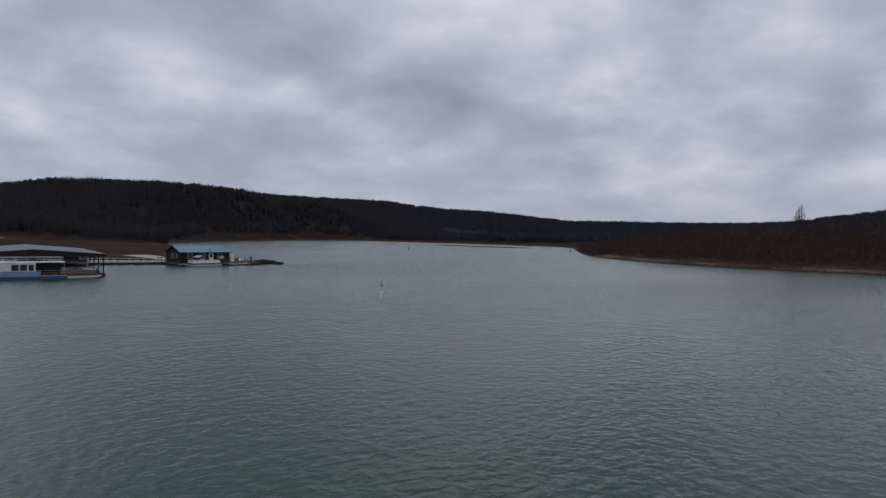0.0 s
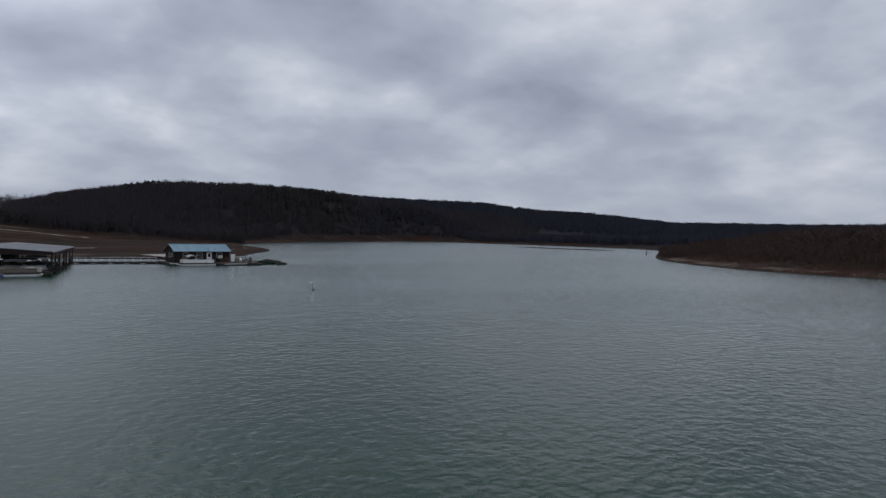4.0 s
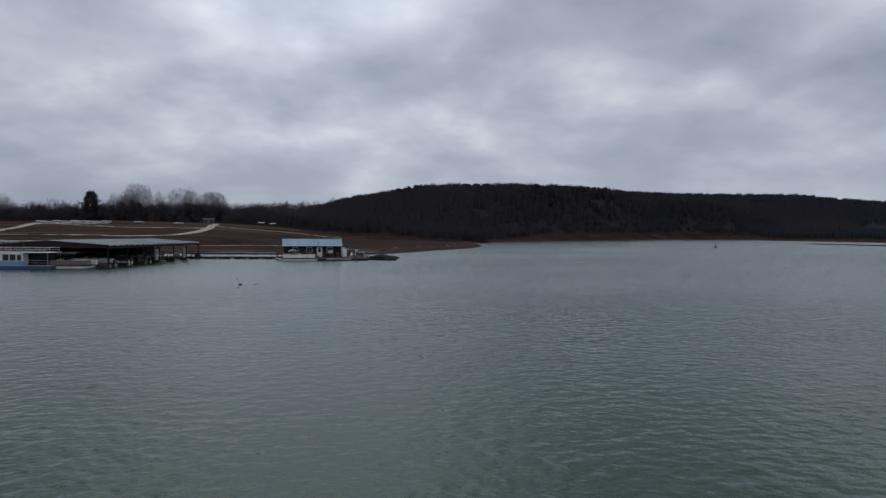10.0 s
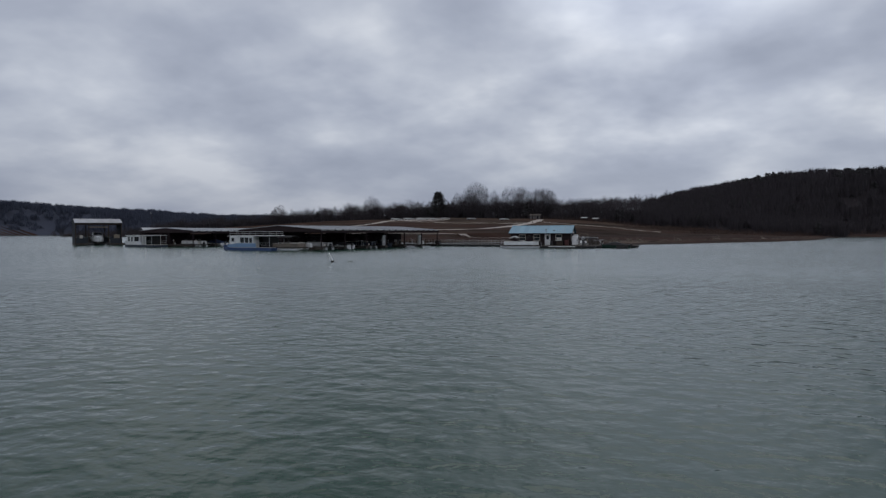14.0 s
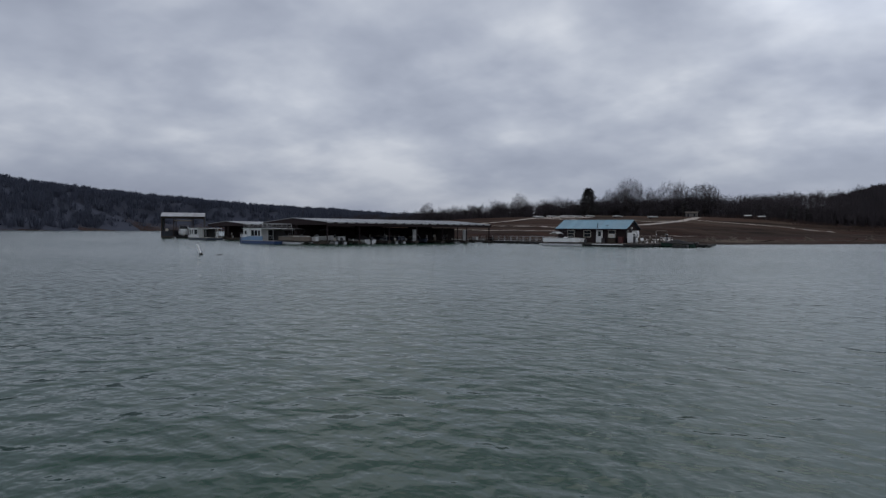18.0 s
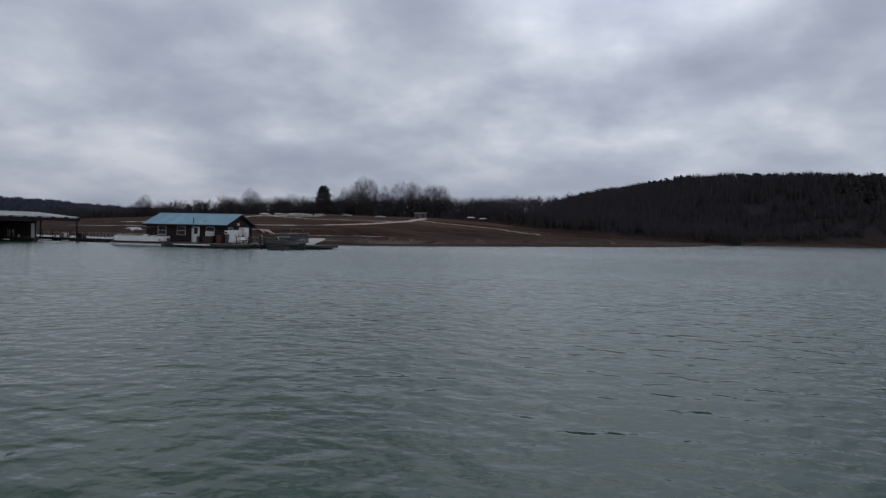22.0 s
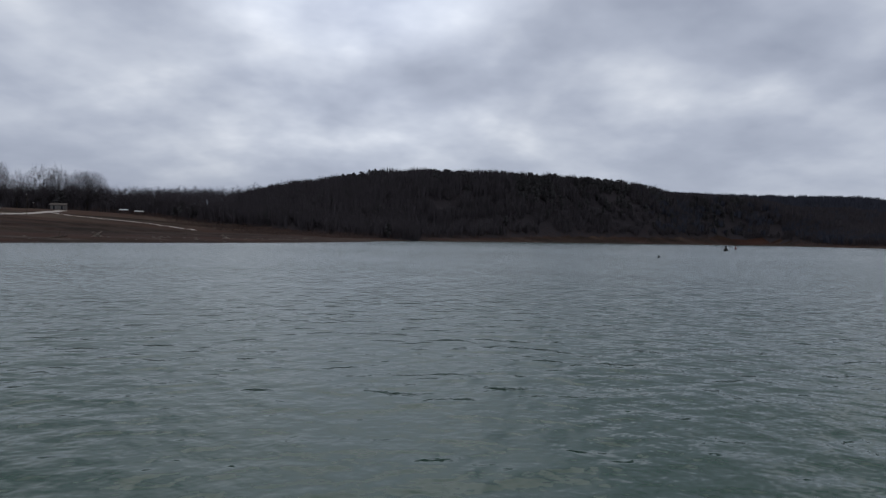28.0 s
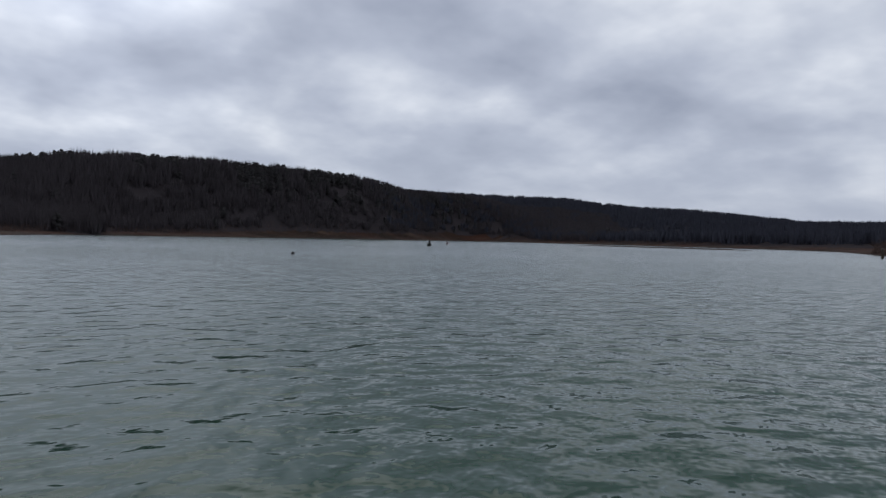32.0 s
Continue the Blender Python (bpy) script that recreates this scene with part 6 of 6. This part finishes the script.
def shed():
    x, y = -55.5, 311
    s = thing("bath_house", "small grey block bath house with low weathered roof", "building", m=pose(x, y, ground_at(x, y) - 0.2, 0, 0, 8) @ Matrix.Diagonal((0.8, 0.8, 0.85, 1)))
    boat_side(s, "front_wall", 8.0, -4, 0, 2.7, ((-2.6, -1.7, 0.1, 2.1), (1.6, 2.5, 0.1, 2.1)), -2.5, "tin_dark", False, "timber")
    part("back_wall", Geo().box(-4, 4, 2.44, 2.5, 0, 2.7), "tin_dark", s)
    for a in (-4, 3.94):
        part("end_wall", Geo().prism([(-2.43, 0), (2.43, 0), (2.43, 2.7), (0, 3.6), (-2.43, 2.7)], "x", a, a + 0.06), "tin_dark", s)
    for side in (-1, 1):
        part("roof", Geo().put([(xx, yy, zz + dz) for dz in (0, 0.08) for xx, (yy, zz) in ((-4.6, (side * 3.1, 2.55)), (4.6, (side * 3.1, 2.55)), (4.6, (side * 0.02, 3.68)), (-4.6, (side * 0.02, 3.68)))],
             [(3, 2, 1, 0), (4, 5, 6, 7), (0, 1, 5, 4), (1, 2, 6, 5), (2, 3, 7, 6), (3, 0, 4, 7)]), "deck", s)
    part("vent", Geo().bar((1, 0.8, 3.3), (1, 0.8, 4.0), 0.1, 0.1, 8), "steel", s)
    for x, y in ((-23, 300), (-16, 299)):
        p = thing("picnic_shelter", "open picnic shelter with a low pale roof", "shelter", "picnic shelters", pose(x, y, ground_at(x, y), 0, 0, 4))
        for a in (-1.5, 1.5):
            for c in (-1.1, 1.1):
                part("post", Geo().box(a - 0.08, a + 0.08, c - 0.08, c + 0.08, -0.2, 2.2), "timber", p)
        for side in (-1, 1):
            part("roof", Geo().put([(xx, yy, zz + dz) for dz in (0, 0.07) for xx, (yy, zz) in ((-1.9, (side * 1.5, 2.15)), (1.9, (side * 1.5, 2.15)), (1.9, (side * 0.01, 2.6)), (-1.9, (side * 0.01, 2.6)))],
                 [(3, 2, 1, 0), (4, 5, 6, 7), (0, 1, 5, 4), (1, 2, 6, 5), (2, 3, 7, 6), (3, 0, 4, 7)]), "tarp", p)
    for x, y, h in ((-48, 259, 8.0), (-62, 300, 3.2), (POLE[0], POLE[1], 14.0)):
        z = ground_at(x, y)
        lamp = thing("light_pole", "slim wooden light pole on the field", "light pole", "light poles", pose(x, y, z - 0.3))
        part("pole", Geo().bar((0, 0, 0), (0, 0, h), 0.13, 0.09, 8), "timber", lamp)
        part("lamp_head", Geo().bar((0, 0, h), (0, -0.5, h + 0.15), 0.05).box(-0.15, 0.15, -0.85, -0.45, h + 0.02, h + 0.2, 0.04), "white", lamp)


shed()


# ---- single trees that stand out ----
def big_tree(rng, height, across):
    """A tapered trunk with forked limbs under a domed, see-through crown of fine twigs."""
    base, rad, up = np.array([0, 0, 0.26 * height]), across / 2, 0.72 * height
    trunk = Geo().bar((0, 0, -0.3), (0.02 * height, 0, 0.3 * height), 0.019 * height, 0.014 * height, 8)
    trunk.bar((0.02 * height, 0, 0.3 * height), (0.0, 0.01 * height, 0.74 * height), 0.013 * height, 0.003 * height, 7)
    limbs = Geo()
    lump = rng.normal(0, 1, (7, 3))

    def dome(az, el, r):
        d = np.array([math.cos(az) * math.cos(el), math.sin(az) * math.cos(el), math.sin(el)])
        r = r * (1 + 0.13 * np.sin(2.2 * lump @ d + lump[:, 0] * 3).sum() / 2.0)
        return base + d * (rad, rad, up) * r

    for k in range(46):
        az, el = 2.4 * k + rng.uniform(-0.4, 0.4), math.asin(rng.uniform(0.0, 0.97))
        a = np.array([0.012 * height, 0, rng.uniform(0.24, 0.42) * height])
        c, d = dome(az, el, 0.5) + rng.normal(0, 0.02, 3) * height, dome(az + rng.uniform(-0.3, 0.3), el + 0.1, 0.93)
        limbs.bar(a, c, 0.0065 * height, 0.0035 * height, 4).bar(c, d, 0.0035 * height, 0.0008 * height, 3)
    for k in range(int(400 + 6.5 * across * height)):
        az, el = rng.uniform(0, 6.283), math.asin(rng.uniform(-0.08, 1.0))
        r = rng.uniform(0.42, 0.94) ** 0.7
        p, q = dome(az, el, r), dome(az + rng.normal(0, 0.16), el + rng.normal(0, 0.12), r + rng.uniform(0.06, 0.2))
        u = np.cross(q - p, rng.normal(size=3))
        u *= rng.uniform(0.028, 0.062) / (np.linalg.norm(u) + 1e-6)
        limbs.put([p - u, p + u, q], [(0, 1, 2)])
    return trunk.mesh("trunk"), limbs.mesh("crown")


def plant_trees():
    rng = np.random.RandomState(21)
    for x, y, h, w, lab in ((-108, 355, 26.5, 21, "tall broad leafless oak rising above the field trees"), (-121, 357, 19, 12, "leafless tree beside the tall oak"), (-93, 356, 20, 10, "slender leafless tree at the field edge"),
                            (-81, 354, 22, 15, "leafless spreading tree at the field edge"), (-72, 354, 22, 13, "leafless tree near the bath house"), (-57, 353, 25, 18, "round-crowned leafless tree behind the bath house"),
                            (-156, 351, 15, 15, "leafless tree behind the trailer lot"), (-185, 347, 18, 14, "leafless tree behind the trailer lot"), (-201, 345, 15.5, 13, "rounded leafless tree at the far field edge"),
                            (-66, 358, 17, 12, "leafless tree behind the bath house"), (-112, 362, 21, 14, "leafless tree beside the tall oak"), (-250, 320, 15, 12, "leafless tree at the far field edge"), (-30, 349, 17, 12, "leafless tree behind the picnic shelters"),
                            (174.7, -72, 17.0, 5, "tall narrow leafless tree on the spit"), (171.2, -59.5, 11, 7, "spreading leafless tree in the spit thicket"), (178, -84, 11.5, 7, "leafless tree in the spit thicket")):
        t = thing("bare_tree", lab, "tree", "single leafless trees", pose(x, y, ground_at(x, y), 0, 0, rng.uniform(0, 360)))
        a, b = big_tree(rng, h, w * (1.3 if x < 0 else 1.0))
        part("trunk", a, "bark", t)
        part("crown", b, "twig", t)
    x, y = -134, 350
    pine = thing("pine_tree", "dark green broad pine among leafless trees", "tree", m=pose(x, y, ground_at(x, y)) @ Matrix.Diagonal((1.12, 1.12, 1.1, 1)))
    part("trunk", Geo().bar((0, 0, -0.3), (0.3, 0, 18.0), 0.4, 0.06, 8), "bark", pine)
    v, tr, limbs = [], [], Geo()
    for k in range(90):
        h = 2.2 + 15.6 * (k + rng.uniform(0, 1)) / 90
        az = k * 2.4 + rng.uniform(-0.5, 0.5)
        u = (h - 2.2) / 16.0
        out = 9.2 * (1.0 - u) ** 0.8 * min(1.0, 0.6 + 2.5 * u) * rng.uniform(0.6, 1.15) + 0.5
        lift = 0.02 + 0.30 * u
        c, s = np.cos(az), np.sin(az)
        limbs.bar((0.3 * h / 18, 0, h), (c * out * 0.85, s * out * 0.85, h + out * 0.85 * lift), 0.08, 0.03, 4)
        for q in range(46):
            r = out * rng.uniform(0.25, 1.0)
            p = np.array([c * r, s * r, h + r * lift]) + rng.normal(0, 1, 3) * (0.55, 0.55, 0.32)
            d = np.array([c, s, 0.25]) + rng.normal(0, 0.7, 3)
            e = np.cross(d, rng.normal(size=3))
            e *= rng.uniform(0.16, 0.30) / (np.linalg.norm(e) + 1e-6)
            n = len(v)
            v += [p - e, p + e, p + d * rng.uniform(0.5, 0.9)]
            tr.append((n, n + 1, n + 2))
    part("limbs", limbs, "bark", pine)
    part("crown", quick_mesh("crown", np.array(v), np.array(tr), "cedar"), "cedar", pine)


plant_trees()


# ---- stones and driftwood on the shore ----
def stone_proto(rng):
    ring = [(math.cos(a), math.sin(a)) for a in (0.2, 1.3, 2.4, 3.5, 4.5, 5.5)]
    v = [(c * rng.uniform(0.7, 1.1), s * rng.uniform(0.6, 1.0), rng.uniform(-0.1, 0.1)) for c, s in ring] + [(c * rng.uniform(0.3, 0.6), s * rng.uniform(0.3, 0.6), rng.uniform(0.35, 0.6)) for c, s in ring] + [(0, 0, 0.55)]
    t = []
    for i in range(6):
        j = (i + 1) % 6
        t += [(i, j, 6 + j), (i, 6 + j, 6 + i), (6 + i, 6 + j, 12)]
    return np.array(v), np.array(t)


def strew():
    rng = np.random.RandomState(8)
    stones = [stone_proto(rng) for _ in range(6)]

    def near(lo, hi, p):
        return lambda x, y: (inland(x, y) > lo) & (inland(x, y) < hi) & (rng.uniform(size=len(x)) < p)

    a = spots(rng, -60, 100, 15, 245, 1.0, near(7, 13, 0.20))
    a = a[ripple(a[:, 0], a[:, 1], 12, 4) > -0.05]
    scatter("shore_rubble", stones, a, rng.uniform(0.12, 0.55, len(a)) ** 1.2, "dark_rock", "line of grey-brown rubble stones along the drawdown shore", "stones", 0.05)
    b = spots(rng, -60, 110, 15, 260, 1.2, near(0.3, 6, 0.12))
    scatter("beach_stones", stones, b, rng.uniform(0.06, 0.28, len(b)), "dark_rock", "scattered stones on the muddy beach", "stones", 0.03)
    c = spots(rng, 95, 200, -180, 30, 1.0, near(1.0, 7.5, 0.25))
    scatter("spit_stones", stones, c, rng.uniform(0.06, 0.22, len(c)), "rock", "small pale stones on the spit beach", "stones", 0.03)
    tuft = [bare_proto(rng, 1, 12, 0.9, 3.2) for _ in range(3)]

    def clear(x, y):
        """Away from roads, paths and their southern verge."""
        ok = np.ones(len(x), bool)
        for line, wide in ROADS:
            ok &= (to_line(x, y, line)[0] > wide + 1.0) & (to_line(x, y + 6.0, line)[0] > wide + 5.0)
        return ok

    g = spots(rng, -250, 110, 25, 320, 2.3, lambda x, y: (inland(x, y) > 12) & ~in_wood(x, y) & clear(x, y) & (ripple(x, y, 30, 12) + 0.5 * ripple(x, y, 9, 13) > -0.08))
    scatter("dead_grass_tufts", tuft, g, rng.uniform(0.2, 0.6, len(g)), "brush", "tufts of brown dead grass and weeds on the field", "grass")
    edge = lambda x: np.interp(x, [p[0] for p in TREE_LINE], [p[1] for p in TREE_LINE])
    weeds = [bare_proto(rng, 4, 22, 0.7, 2.0, 10) for _ in range(4)]
    h = spots(rng, -60, 112, 190, 345, 1.9, lambda x, y: (inland(x, y) > 8) & ~in_wood(x, y) & (edge(x) - y < np.interp(x, [-60, 0, 40, 100], [10, 30, 48, 40]) * (1 + 0.5 * ripple(x, y, 25, 41))))
    scatter("edge_brush", weeds, h, rng.uniform(0.8, 2.6, len(h)), "brush", "low dark brush along the foot of the woods", "brush")
    low = spots(rng, 96, 560, 238, 600, 2.1, lambda x, y: (inland(x, y) > 6.5 + 2 * ripple(x, y, 30, 44)) & (inland(x, y) < 24))
    scatter("shelf_brush", weeds, low, rng.uniform(0.9, 2.4, len(low)), "brush", "low brown brush on the bare shelf below the hill", "brush")
    for x, y, r, ln in ((122.6, -55.5, 35, 2.6), (110, -76, 160, 3.2), (20, 42, 10, 2.8), (34, 72, 60, 3.4)):
        z = ground_at(x, y)
        lg = thing("driftwood_log", "grey weathered driftwood log on the beach", "driftwood", "driftwood logs", pose(x, y, z + 0.08, 0, -4, r))
        part("stem", Geo().bar((-ln / 2, 0, 0), (ln / 2, 0, 0.15), 0.16, 0.08, 7), "timber", lg)
        part("branch", Geo().bar((0.1, 0, 0.05), (0.7, 0.2, 1.1), 0.07, 0.02, 5), "timber", lg)
        part("branch", Geo().bar((0.5, 0, 0.08), (1.2, -0.5, 0.8), 0.05, 0.015, 5), "timber", lg)


strew()


def brush_pile(x, y, seed):
    rng = np.random.RandomState(seed)
    b = thing("brush_pile", "tangled pile of grey drift branches on the shore", "brush pile", "brush piles", pose(x, y, ground_at(x, y)))
    for k in range(9):
        az, ln = rng.uniform(0, 6.28), rng.uniform(1.0, 2.4)
        c, s = math.cos(az), math.sin(az)
        part("branch", Geo().bar((-c * ln * 0.5, -s * ln * 0.5, 0.05), (c * ln * 0.5, s * ln * 0.5, rng.uniform(0.2, 1.0)), 0.07, 0.02, 5)
             .bar((0, 0, 0.3), (c * 0.5 - s * 0.6, s * 0.5 + c * 0.6, rng.uniform(0.5, 1.1)), 0.035, 0.01, 4), "rock", b)


for k, (x, y) in enumerate(((11.5, 31), (14.5, 37), (17, 40.5), (26, 60), (37, 80), (53, 108))):
    brush_pile(x, y, k)
